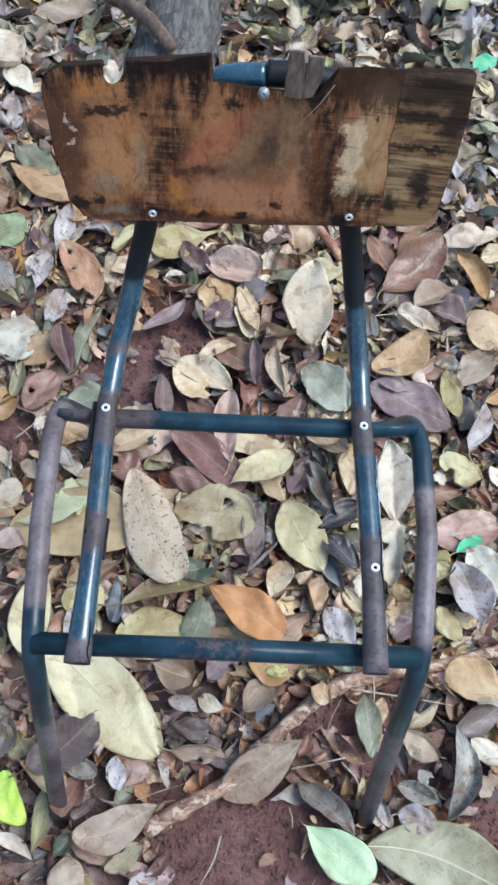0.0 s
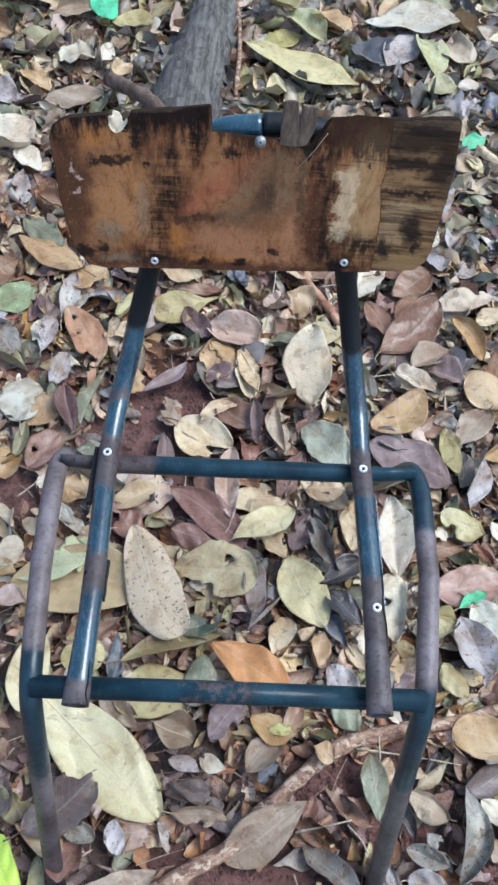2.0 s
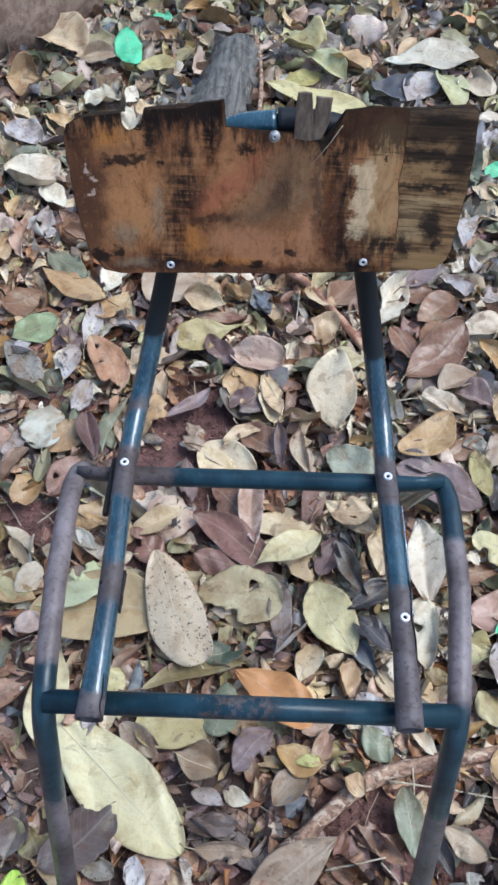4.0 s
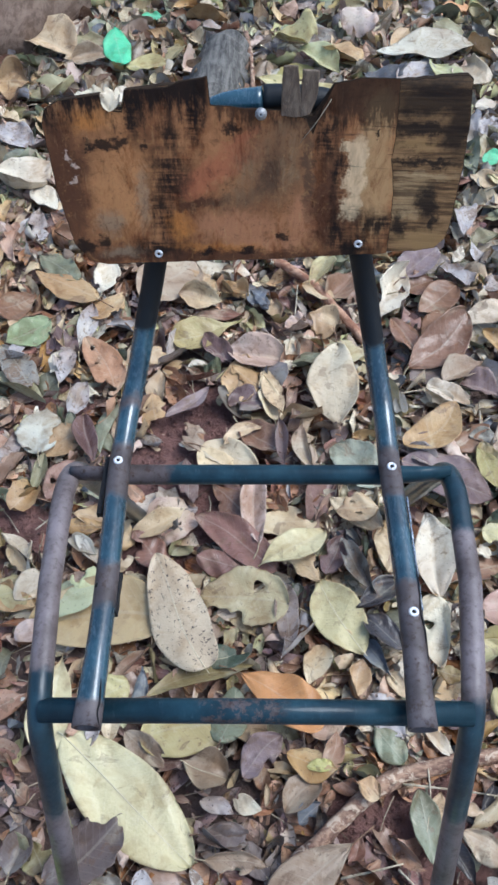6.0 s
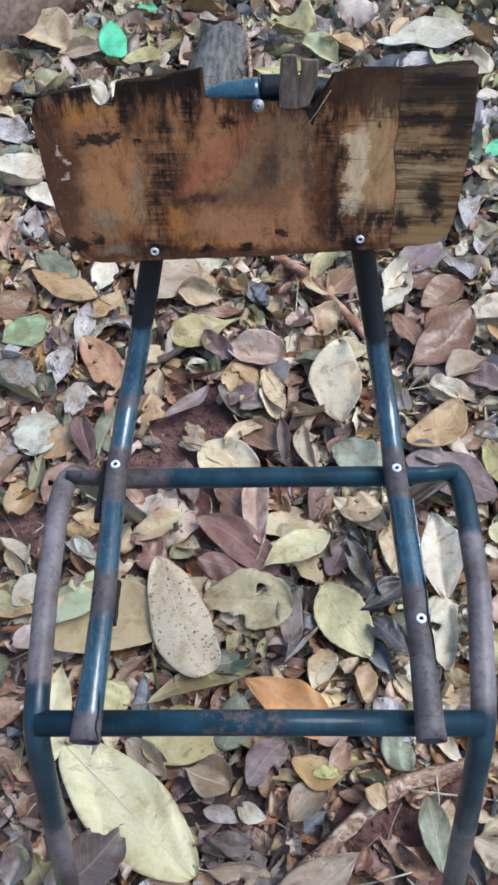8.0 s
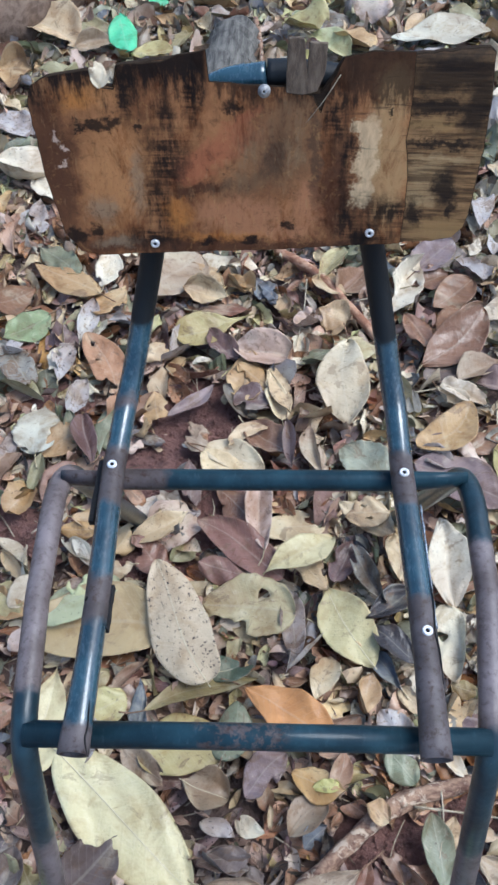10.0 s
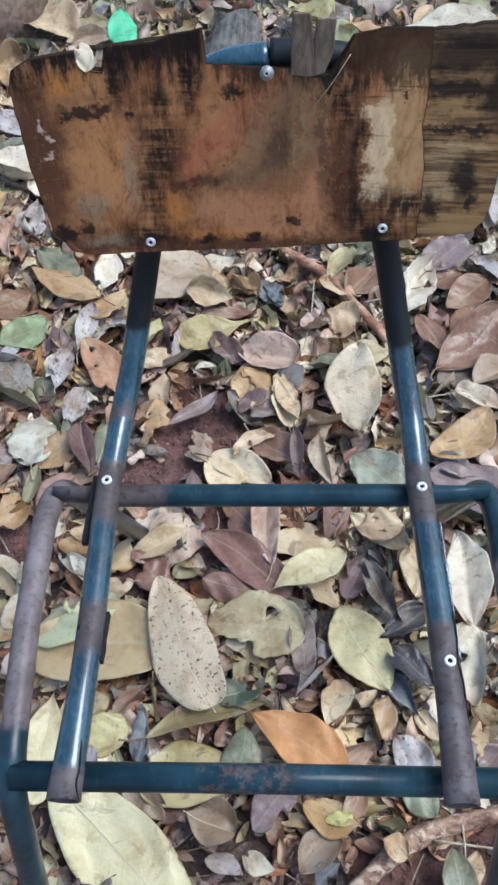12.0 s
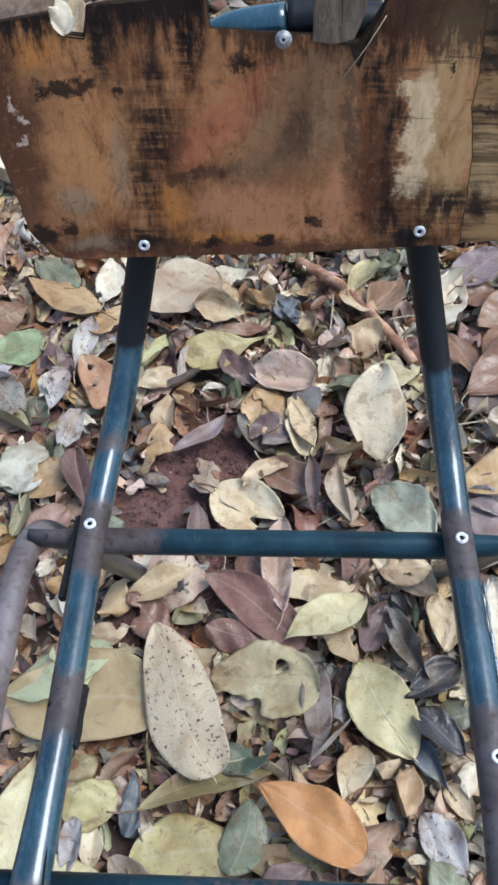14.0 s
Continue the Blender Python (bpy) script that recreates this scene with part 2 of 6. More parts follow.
def tube_material(name, bands, rust_bias=0.0, bright=1.0, spots=None, black=None, black_end=0.70, lift=1.0):
    """Dark blue gloss paint, worn through to purplish-brown oxidised steel in bands (axis, from, to) along the tube."""
    k = Nodes(name)
    at = k.coords("Object")
    x, y, z = k.xyz(at)
    fine = k.noise(at, 130.0, 5.0, 0.7)
    big = k.noise(at, 22.0, 4.0, 0.6)
    wobble = k.math("MULTIPLY", k.math("SUBTRACT", k.noise(at, 60.0, 3.0), 0.5), 0.022)
    mask = None
    for axis, lo, hi, *front in bands:
        p = k.math("ADD", (x, y, z)["xyz".index(axis)], wobble)
        m = k.math("MULTIPLY", k.ramp(p, lo - 0.007, lo + 0.005), k.ramp(p, hi - 0.005, hi + 0.007, 1.0, 0.0))
        if front:
            m = k.math("MULTIPLY", m, k.ramp(y, -0.02, 0.02, 1.0, 0.0))
        mask = m if mask is None else k.math("MAXIMUM", mask, m)
    chips = k.ramp(k.math("ADD", fine, k.math("MULTIPLY", big, 0.5)), 0.96 - rust_bias, 1.02 - rust_bias)
    if spots:
        p = k.math("ADD", (x, y, z)["xyz".index(spots[0])], wobble)
        m = k.math("MULTIPLY", k.ramp(p, spots[1] - 0.01, spots[1] + 0.01), k.ramp(p, spots[2] - 0.01, spots[2] + 0.01, 1.0, 0.0))
        chips = k.math("MAXIMUM", chips, k.math("MULTIPLY", m, k.ramp(k.noise(at, 95.0, 5.0, 0.75), 0.48, 0.58)))
    worn = chips if mask is None else k.math("MAXIMUM", mask, chips)
    # lift makes the rails' paint paler, putting the light they catch into its colour
    paint = k.mix(k.ramp(big, 0.35, 0.7), tuple(lift * v for v in (0.011, 0.027, 0.038)), tuple(lift * v for v in (0.021, 0.053, 0.072)))
    scuff = k.noise(k.coords("Object", (1.0, 0.25, 0.6)), 210.0, 5.0, 0.75)
    paint = k.mix(k.ramp(scuff, 0.56, 0.70, 0.0, 0.55 * lift - 0.45), paint, (0.16, 0.22, 0.26))
    steel = k.mix(k.ramp(big, 0.3, 0.7), tuple(bright * v for v in (0.056, 0.045, 0.043)), tuple(bright * v for v in (0.117, 0.100, 0.101)))
    steel = k.mix(k.ramp(fine, 0.5, 0.66, 0.0, 0.45 if bright > 1.5 else 0.85), steel, (0.045, 0.026, 0.020))
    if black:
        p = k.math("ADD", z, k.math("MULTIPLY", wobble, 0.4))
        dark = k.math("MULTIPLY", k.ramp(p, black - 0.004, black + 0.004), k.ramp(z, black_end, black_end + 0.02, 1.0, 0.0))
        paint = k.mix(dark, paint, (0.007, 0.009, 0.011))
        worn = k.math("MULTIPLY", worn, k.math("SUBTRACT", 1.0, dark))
    col = k.mix(worn, paint, steel)
    gloss = k.ramp(scuff, 0.40, 0.62, 0.16, 0.34) if lift > 1 else 0.36
    rough = k.math("ADD", k.math("MULTIPLY", worn, 0.52 if lift > 1 else 0.42), k.math("MULTIPLY", k.math("SUBTRACT", 1.0, worn), gloss))
    rough = k.math("ADD", rough, k.math("MULTIPLY", k.math("SUBTRACT", fine, 0.5), 0.25))
    pits = k.noise(at, 420.0, 3.0, 0.7)
    relief = k.math("ADD", k.math("MULTIPLY", worn, -0.35), k.math("ADD", k.math("MULTIPLY", fine, 0.45), k.math("MULTIPLY", pits, 0.35)))
    dents = k.noise(at, 55.0, 3.0, 0.55)
    k.bump(k.math("ADD", relief, k.math("MULTIPLY", dents, 1.6)), 0.55, 0.0010)
    glossy = k.math("SUBTRACT", 1.0, worn)
    if black:
        glossy = k.math("MULTIPLY", glossy, k.math("SUBTRACT", 1.0, dark))
        rough = k.math("MAXIMUM", rough, k.math("MULTIPLY", dark, 0.55))
    k.set(k.bsdf.inputs["Coat Weight"], k.math("MULTIPLY", glossy, 1.0 if lift > 1 else 0.2))
    k.bsdf.inputs["Coat Roughness"].default_value = 0.05 if lift > 1 else 0.12
    k.bsdf.inputs["Specular IOR Level"].default_value = 0.35 if lift > 1 or bright > 1.5 else 0.10
    return k.done(col, rough)


def plain_metal(name, rgb, rough, metal, dirt=(0.05, 0.04, 0.035), shine=0.5):
    k = Nodes(name)
    k.bsdf.inputs["Specular IOR Level"].default_value = shine
    n = k.noise(k.coords("Object"), 320.0, 4.0, 0.7)
    k.bump(n, 0.3, 0.0004)
    return k.done(k.mix(k.ramp(n, 0.5, 0.7, 0.0, 0.6), rgb, dirt), k.ramp(n, 0.3, 0.7, rough - 0.08, rough + 0.15), metal)


zinc_mat = plain_metal("zinc_rivet", (0.80, 0.80, 0.80), 0.42, 0.35)
dull_zinc_mat = plain_metal("dull_zinc", (0.40, 0.40, 0.39), 0.5, 0.5)
black_mat = plain_metal("black_steel", (0.005, 0.005, 0.006), 0.8, 0.0, (0.010, 0.008, 0.007))
# near-black: the shade inside holes and cracks is put into this colour
hole_shade_mat = plain_metal("hole_shade", (0.006, 0.006, 0.007), 0.9, 0.0, (0.008, 0.006, 0.005))


def blob(k, px, pz, cx, cz, rx, rz, soft=0.5, tilt=0.0):
    """Soft-edged stain of its own shape round (cx, cz) of the board, turned by tilt radians."""
    dx, dz = k.math("SUBTRACT", px, cx), k.math("SUBTRACT", pz, cz)
    if tilt:
        c, t = math.cos(tilt), math.sin(tilt)
        dx, dz = k.math("ADD", k.math("MULTIPLY", dx, c), k.math("MULTIPLY", dz, t)), k.math("SUBTRACT", k.math("MULTIPLY", dz, c), k.math("MULTIPLY", dx, t))
    a = k.math("DIVIDE", dx, rx)
    b = k.math("DIVIDE", dz, rz)
    d = k.math("SQRT", k.math("ADD", k.math("MULTIPLY", a, a), k.math("MULTIPLY", b, b)))
    return k.ramp(d, 1.0 - soft, 1.0 + soft, 1.0, 0.0)


def board_material(name, core=False):
    """Weathered plywood: varnish gone, brown and orange tones, black mould and pale raw patches."""
    k = Nodes(name)
    at = k.coords("Object")
    x, y, z = k.xyz(at)
    warp = k.math("MULTIPLY", k.math("SUBTRACT", k.noise(at, 45.0, 6.0, 0.75), 0.5), 0.040)
    warp_b = k.math("MULTIPLY", k.math("SUBTRACT", k.noise(at, 62.0, 6.0, 0.75), 0.5), 0.034)
    px, pz = k.math("ADD", x, warp), k.math("ADD", z, warp_b)
    up = k.noise(k.coords("Object", (1, 1, 0.10)), 170.0, 5.0, 0.7)
    along = k.noise(k.coords("Object", (0.06, 1, 1)), 170.0, 5.0, 0.7)
    broad = k.noise(k.coords("Object", (1, 1, 0.6)), 22.0, 6.0, 0.65, 0.5)
    fine = k.noise(at, 240.0, 5.0, 0.75)
    lines = k.ramp(along, 0.42, 0.62)

    def stain(col, rgb, amount, soft, *spots):
        mask = None
        for s in spots:
            m = blob(k, px, pz, *s[:4], soft, *s[4:])
            mask = m if mask is None else k.math("MAXIMUM", mask, m)
        return k.mix(k.math("MULTIPLY", mask, amount), col, rgb)

    if core:
        col = k.mix(k.ramp(along, 0.36, 0.62), (0.095, 0.053, 0.027), (0.42, 0.240, 0.103))
        col = stain(col, (0.42, 0.25, 0.10), 0.8, 0.5, (0.152, 0.722, 0.022, 0.005), (0.175, 0.618, 0.03, 0.012))
        col = stain(col, (0.54, 0.37, 0.18), k.ramp(along, 0.4, 0.6, 0.2, 0.9), 0.6, (0.152, 0.675, 0.020, 0.014), (0.150, 0.652, 0.014, 0.010), (0.165, 0.69, 0.03, 0.004))
        col = stain(col, (0.016, 0.013, 0.012), 0.88, 0.55, (0.165, 0.765, 0.05, 0.018), (0.160, 0.738, 0.04, 0.007), (0.165, 0.704, 0.035, 0.004), (0.172, 0.660, 0.010, 0.020), (0.050, 0.750, 0.030, 0.030), (-0.012, 0.750, 0.060, 0.010),
                    (0.146, 0.635, 0.007, 0.014), (0.19, 0.74, 0.014, 0.03), (0.18, 0.64, 0.006, 0.010))
        col = k.mix(k.ramp(z, 0.772, 0.785, 0.0, 0.6), col, (0.085, 0.066, 0.050))
    else:
        col = k.mix(k.ramp(broad, 0.3, 0.7), (0.215, 0.090, 0.038), (0.520, 0.235, 0.095))
        # warm, less rotten fields
        col = stain(col, (0.58, 0.275, 0.105), 0.8, 0.6, (-0.136, 0.672, 0.032, 0.052), (-0.158, 0.745, 0.036, 0.013), (0.122, 0.69, 0.018, 0.075))
        col = stain(col, (0.54, 0.245, 0.115), 0.8, 0.5, (-0.022, 0.630, 0.044, 0.018), (0.010, 0.612, 0.044, 0.010), (0.045, 0.640, 0.016, 0.026))
        col = stain(col, (0.47, 0.165, 0.075), 0.9, 0.45, (-0.040, 0.694, 0.046, 0.013, 0.52), (-0.062, 0.674, 0.020, 0.010, 0.3), (-0.020, 0.722, 0.022, 0.006, 0.6))
        col = stain(col, (0.60, 0.235, 0.055), 0.8, 0.7, (-0.168, 0.742, 0.018, 0.010), (-0.082, 0.630, 0.012, 0.018), (-0.045, 0.604, 0.05, 0.005))
        # dark damp fields
        col = stain(col, (0.105, 0.045, 0.024), 0.9, 0.5, (-0.196, 0.680, 0.024, 0.085), (0.070, 0.655, 0.018, 0.050), (-0.02, 0.594, 0.22, 0.010), (-0.060, 0.656, 0.030, 0.006, 0.2))
        col = stain(col, (0.215, 0.130, 0.068), k.ramp(up, 0.3, 0.65, 0.9, 0.5), 0.55, (0.014, 0.696, 0.036, 0.034, 0.7), (-0.012, 0.664, 0.034, 0.012, 0.3), (0.034, 0.728, 0.024, 0.016))
        col = stain(col, (0.33, 0.205, 0.105), k.ramp(up, 0.35, 0.6, 0.8, 0.1), 0.5, (0.030, 0.700, 0.010, 0.032, -0.35), (-0.008, 0.694, 0.006, 0.022, -0.5))
        col = stain(col, (0.085, 0.052, 0.034), 0.7, 0.5, (0.012, 0.688, 0.012, 0.020, -0.4), (0.050, 0.690, 0.005, 0.040))
        col = stain(col, (0.36, 0.27, 0.17), 0.6, 0.6, (-0.154, 0.634, 0.014, 0.012), (-0.118, 0.66, 0.007, 0.03), (-0.145, 0.600, 0.02, 0.006))
        col = stain(col, (0.74, 0.54, 0.40), 0.85, 0.35, (-0.191, 0.706, 0.0025, 0.007), (-0.186, 0.681, 0.004, 0.002), (-0.187, 0.695, 0.002, 0.003))
        col = k.mix(k.ramp(up, 0.50, 0.74, 0.0, 0.36), col, (0.095, 0.050, 0.029))
        col = k.mix(k.ramp(up, 0.28, 0.42, 0.35, 0.0), col, (0.56, 0.33, 0.15))
        col = k.mix(k.ramp(fine, 0.58, 0.70, 0.0, 0.55), col, (0.060, 0.034, 0.022))
        grime = k.noise(at, 85.0, 6.0, 0.8, 0.6)
        col = k.mix(k.ramp(grime, 0.53, 0.67, 0.0, 0.46), col, (0.070, 0.038, 0.023))
        col = k.mix(k.ramp(grime, 0.34, 0.46, 0.3, 0.0), col, (0.60, 0.33, 0.12))
        col = stain(col, (0.60, 0.37, 0.165), k.ramp(up, 0.3, 0.7, 0.9, 0.6), 0.4, (0.118, 0.676, 0.017, 0.052), (0.114, 0.742, 0.016, 0.030))
        col = stain(col, (0.90, 0.66, 0.37), k.ramp(up, 0.35, 0.7, 0.95, 0.6), 0.25, (0.097, 0.695, 0.011, 0.032), (0.088, 0.720, 0.010, 0.006), (0.095, 0.655, 0.010, 0.014))
        black = (0.014, 0.011, 0.010)
        drip = k.math("ADD", pz, k.math("MULTIPLY", k.math("SUBTRACT", up, 0.5), 0.085))
        left_top = k.math("MULTIPLY", k.ramp(drip, 0.736, 0.764, 0.0, 0.96), k.ramp(x, -0.052, -0.044, 1.0, 0.0))
        right_top = k.math("MULTIPLY", k.ramp(drip, 0.750, 0.790, 0.0, 0.75), k.ramp(x, 0.055, 0.065))
        middle_top = k.math("MULTIPLY", k.ramp(drip, 0.728, 0.754, 0.0, 0.8), k.ramp(x, -0.045, -0.040))
        col = k.mix(k.math("MAXIMUM", left_top, k.math("MAXIMUM", right_top, middle_top)), col, black)
        # mould, frayed along and across the grain
        fray = k.math("MULTIPLY", k.ramp(k.math("ADD", up, k.math("MULTIPLY", along, 0.8)), 0.72, 0.98, 0.25, 1.0), 0.95)
        col = stain(col, black, fray, 0.75, (-0.090, 0.688, 0.019, 0.034), (-0.092, 0.690, 0.012, 0.026), (-0.086, 0.726, 0.010, 0.018), (-0.100, 0.640, 0.012, 0.034), (0.122, 0.636, 0.034, 0.014), (0.105, 0.612, 0.030, 0.014),
                    (0.082, 0.625, 0.010, 0.030), (0.078, 0.692, 0.006, 0.034), (-0.106, 0.604, 0.026, 0.012), (-0.202, 0.755, 0.012, 0.022), (-0.185, 0.768, 0.03, 0.008), (-0.062, 0.745, 0.008, 0.030),
                    (-0.120, 0.745, 0.006, 0.024), (0.066, 0.724, 0.008, 0.026))
        col = stain(col, black, 0.9, 0.4, (-0.152, 0.719, 0.018, 0.005), (-0.135, 0.722, 0.010, 0.006), (-0.168, 0.716, 0.005, 0.003), (-0.113, 0.717, 0.004, 0.005),
                    (-0.027, 0.735, 0.009, 0.005), (0.115, 0.732, 0.003, 0.004), (-0.165, 0.613, 0.009, 0.006), (-0.186, 0.606, 0.010, 0.008), (0.025, 0.620, 0.005, 0.007), (0.096, 0.606, 0.012, 0.010),
                    (-0.010, 0.602, 0.010, 0.004), (-0.055, 0.600, 0.012, 0.004))
        scratch = k.ramp(k.noise(k.coords("Object", (0.05, 1, 1)), 330.0, 4.0, 0.6), 0.60, 0.68)
        near_right = k.math("MULTIPLY", k.ramp(x, 0.06, 0.10), 0.65)
        col = k.mix(k.math("MULTIPLY", scratch, near_right), col, (0.045, 0.030, 0.022))
        streak = k.noise(k.coords("Object", (1.0, 1.0, 0.35)), 40.0, 7.0, 0.78, 0.7)
        col = k.mix(k.ramp(streak, 0.50, 0.66, 0.0, 0.6), col, (0.36, 0.20, 0.11), "MULTIPLY")
    k.bump(k.math("ADD", k.math("MULTIPLY", along if core else up, 1.4 if core else 0.6), k.math("MULTIPLY", fine, 0.5)), 0.6, 0.0018 if core else 0.0010)
    k.bsdf.inputs["Specular IOR Level"].default_value = 0.14
    return k.done(col, k.ramp(broad, 0.3, 0.7, 0.5, 0.72))


edge_mat = plain_metal("dirty_ply_edge", (0.035, 0.024, 0.016), 0.9, 0.0, (0.015, 0.011, 0.009), 0.08)
veneer_mat = board_material("weathered_veneer")
core_mat = board_material("weathered_core", core=True)


def wood_material(name, dark, light, along=(0.08, 1, 1), scale=70.0, flake=None):
    """Bark or weathered timber with long grain."""
    k = Nodes(name)
    at = k.coords("Object", along)
    g, f, b = k.noise(at, scale, 6.0, 0.7, 0.4), k.noise(k.coords("Object"), 240.0, 4.0), k.noise(k.coords("Object"), 30.0, 4.0)
    col = k.mix(k.ramp(g, 0.35, 0.65), dark, light)
    col = k.mix(k.ramp(b, 0.5, 0.7, 0.0, 0.5), col, tuple(c * 0.5 for c in dark))
    if flake:
        bare_wood = k.noise(k.coords("Object", (0.7, 0.8, 1)), 75.0, 5.0, 0.7, 0.8)
        col = k.mix(k.ramp(bare_wood, 0.52, 0.60, 0.0, 0.85), col, flake)
    k.bump(k.math("ADD", g, k.math("MULTIPLY", f, 0.4)), 0.9, 0.003)
    k.bsdf.inputs["Specular IOR Level"].default_value = 0.2
    return k.done(col, k.ramp(f, 0.3, 0.7, 0.65, 0.9))


log_mat = wood_material("grey_log", (0.060, 0.056, 0.050), (0.185, 0.172, 0.150), (1, 0.08, 1), 90.0)
root_mat = wood_material("brown_log", (0.10, 0.065, 0.045), (0.21, 0.15, 0.11), (1, 0.3, 1), 40.0)
stick_mat = wood_material("stick_bark", (0.15, 0.080, 0.058), (0.44, 0.285, 0.185), (0.45, 0.7, 1), 110.0, (0.62, 0.49, 0.35))
twig_mat = wood_material("twig_bark", (0.26, 0.12, 0.07), (0.54, 0.33, 0.21), (0.5, 0.5, 1), 80.0)
stalk_mats = (wood_material("brown_stalk", (0.16, 0.095, 0.06), (0.30, 0.19, 0.12), (1, 1, 1), 90.0), wood_material("pale_stalk", (0.36, 0.29, 0.17), (0.56, 0.47, 0.31), (1, 1, 1), 90.0))
straw_mat = wood_material("straw", (0.34, 0.27, 0.17), (0.60, 0.52, 0.38), (1, 1, 1), 60.0)

# ---- helpers for building ----
def part(name, bm, material, parent=None, label="", smooth=True):
    """Links a bmesh as one mesh object."""
    me = bpy.data.meshes.new(name)
    bm.to_mesh(me)
    bm.free()
    me.materials.append(material)
    if smooth:
        me.shade_smooth()
    ob = new(name, me)
    ob.parent = parent
    return tagged(ob, label)


def raw_mesh(name, verts, faces, uvs, material):
    """A mesh from arrays: verts (n, 3), quads (m, 4), a uv for each vertex."""
    me = bpy.data.meshes.new(name)
    me.vertices.add(len(verts))
    me.vertices.foreach_set("co", np.ascontiguousarray(verts, dtype=np.float32).ravel())
    flat = np.ascontiguousarray(faces, dtype=np.int32).ravel()
    me.loops.add(len(flat))
    me.loops.foreach_set("vertex_index", flat)
    me.polygons.add(len(faces))
    me.polygons.foreach_set("loop_start", np.arange(0, len(flat), 4, dtype=np.int32))
    me.update(calc_edges=True)
    if uvs is not None:
        layer = me.uv_layers.new(name="UVMap")
        layer.data.foreach_set("uv", np.ascontiguousarray(uvs[flat], dtype=np.float32).ravel())
    me.materials.append(material)
    me.shade_smooth()
    me.validate()
    return me


def spline(points, steps=8):
    """Catmull-Rom through the points."""
    p = [Vector(q) for q in points]
    p = [p[0] * 2 - p[1], *p, p[-1] * 2 - p[-2]]
    out = []
    for i in range(1, len(p) - 2):
        for j in range(steps):
            t = j / steps
            out.append(0.5 * (2 * p[i] + (p[i + 1] - p[i - 1]) * t + (2 * p[i - 1] - 5 * p[i] + 4 * p[i + 1] - p[i + 2]) * t * t
                              + (3 * p[i] - p[i - 1] - 3 * p[i + 1] + p[i + 2]) * t ** 3))
    return out + [p[-2]]


def rounded(points, radius, steps=9):
    """A polyline with its corners bent to about that radius."""
    p = [Vector(q) for q in points]
    out = [p[0]]
    radii = radius if isinstance(radius, tuple) else (radius,) * len(p)
    for a, b, c, bend in zip(p, p[1:], p[2:], radii):
        d0, d1 = (a - b).normalized(), (c - b).normalized()
        half = d0.angle(d1) / 2
        cut = min(bend / math.tan(half), (a - b).length * 0.48, (c - b).length * 0.48)
        s, e = b + d0 * cut, b + d1 * cut
        for i in range(steps + 1):
            t = i / steps
            out.append((1 - t) ** 2 * s + 2 * t * (1 - t) * b + t * t * e)
    return out + [p[-1]]


def sweep(bm, path, radius, sides=20, hollow=(False, False), rough=0.0, flat=None):
    """A round tube along the path; radius may be a function of 0..1. Hollow tubes get an open, recessed end."""
    path = [Vector(q) for q in path]
    length = [0.0]
    for a, b in zip(path, path[1:]):
        length.append(length[-1] + (b - a).length)
    rings, normal = [], None
    for i, q in enumerate(path):
        t = (path[min(i + 1, len(path) - 1)] - path[max(i - 1, 0)]).normalized()
        if normal is None:
            normal = t.orthogonal().normalized()
            if abs(t.z) < 0.9:
                normal = Vector((0, 0, 1)) - t * t.z
                normal.normalize()
        normal = (normal - t * normal.dot(t)).normalized()
        side = t.cross(normal)
        s = length[i] / length[-1]
        r = radius(s) if callable(radius) else radius
        ring = []
        for j in range(sides):
            a = 2 * math.pi * j / sides
            rr = r * (1 + rough * noise.noise(q * 45 + Vector((math.cos(a), math.sin(a), 0)) * 1.4)) if rough else r
            fz, fx = flat(s) if flat else (1.0, 1.0)
            ring.append(bm.verts.new(q + normal * math.cos(a) * rr * fz + side * math.sin(a) * rr * fx))
        rings.append((ring, q, t))
    for (a, _, _), (b, _, _) in zip(rings, rings[1:]):
        for j in range(sides):
            bm.faces.new((a[j], a[(j + 1) % sides], b[(j + 1) % sides], b[j]))
    for (ring, q, t), sign, is_open in ((rings[0], 1, hollow[0]), (rings[-1], -1, hollow[1])):
        last = ring
        if is_open:
            for k, depth in ((0.84, 0.0), (0.82, 0.03)):
                inner = [bm.verts.new(q + (v.co - q) * k + t * sign * depth) for v in ring]
                for j in range(sides):
                    bm.faces.new((last[j], last[(j + 1) % sides], inner[(j + 1) % sides], inner[j]))
                last = inner
        bm.faces.new(last)
    bmesh.ops.recalc_face_normals(bm, faces=bm.faces)
    return bm


def ring_solid(bm, profile, origin, axis, sides=20):
    """A turned solid: (radius, height) pairs round an axis."""
    axis = Vector(axis).normalized()
    a = axis.orthogonal().normalized()
    b = axis.cross(a)
    rings = []
    for r, h in profile:
        rings.append([bm.verts.new(Vector(origin) + axis * h + (a * math.cos(2 * math.pi * j / sides) + b * math.sin(2 * math.pi * j / sides)) * max(r, 1e-5)) for j in range(sides)])
    for p, q in zip(rings, rings[1:]):
        for j in range(sides):
            bm.faces.new((p[j], p[(j + 1) % sides], q[(j + 1) % sides], q[j]))
    bm.faces.new(rings[0])
    bm.faces.new(rings[-1])
    bmesh.ops.recalc_face_normals(bm, faces=bm.faces)
    return bm


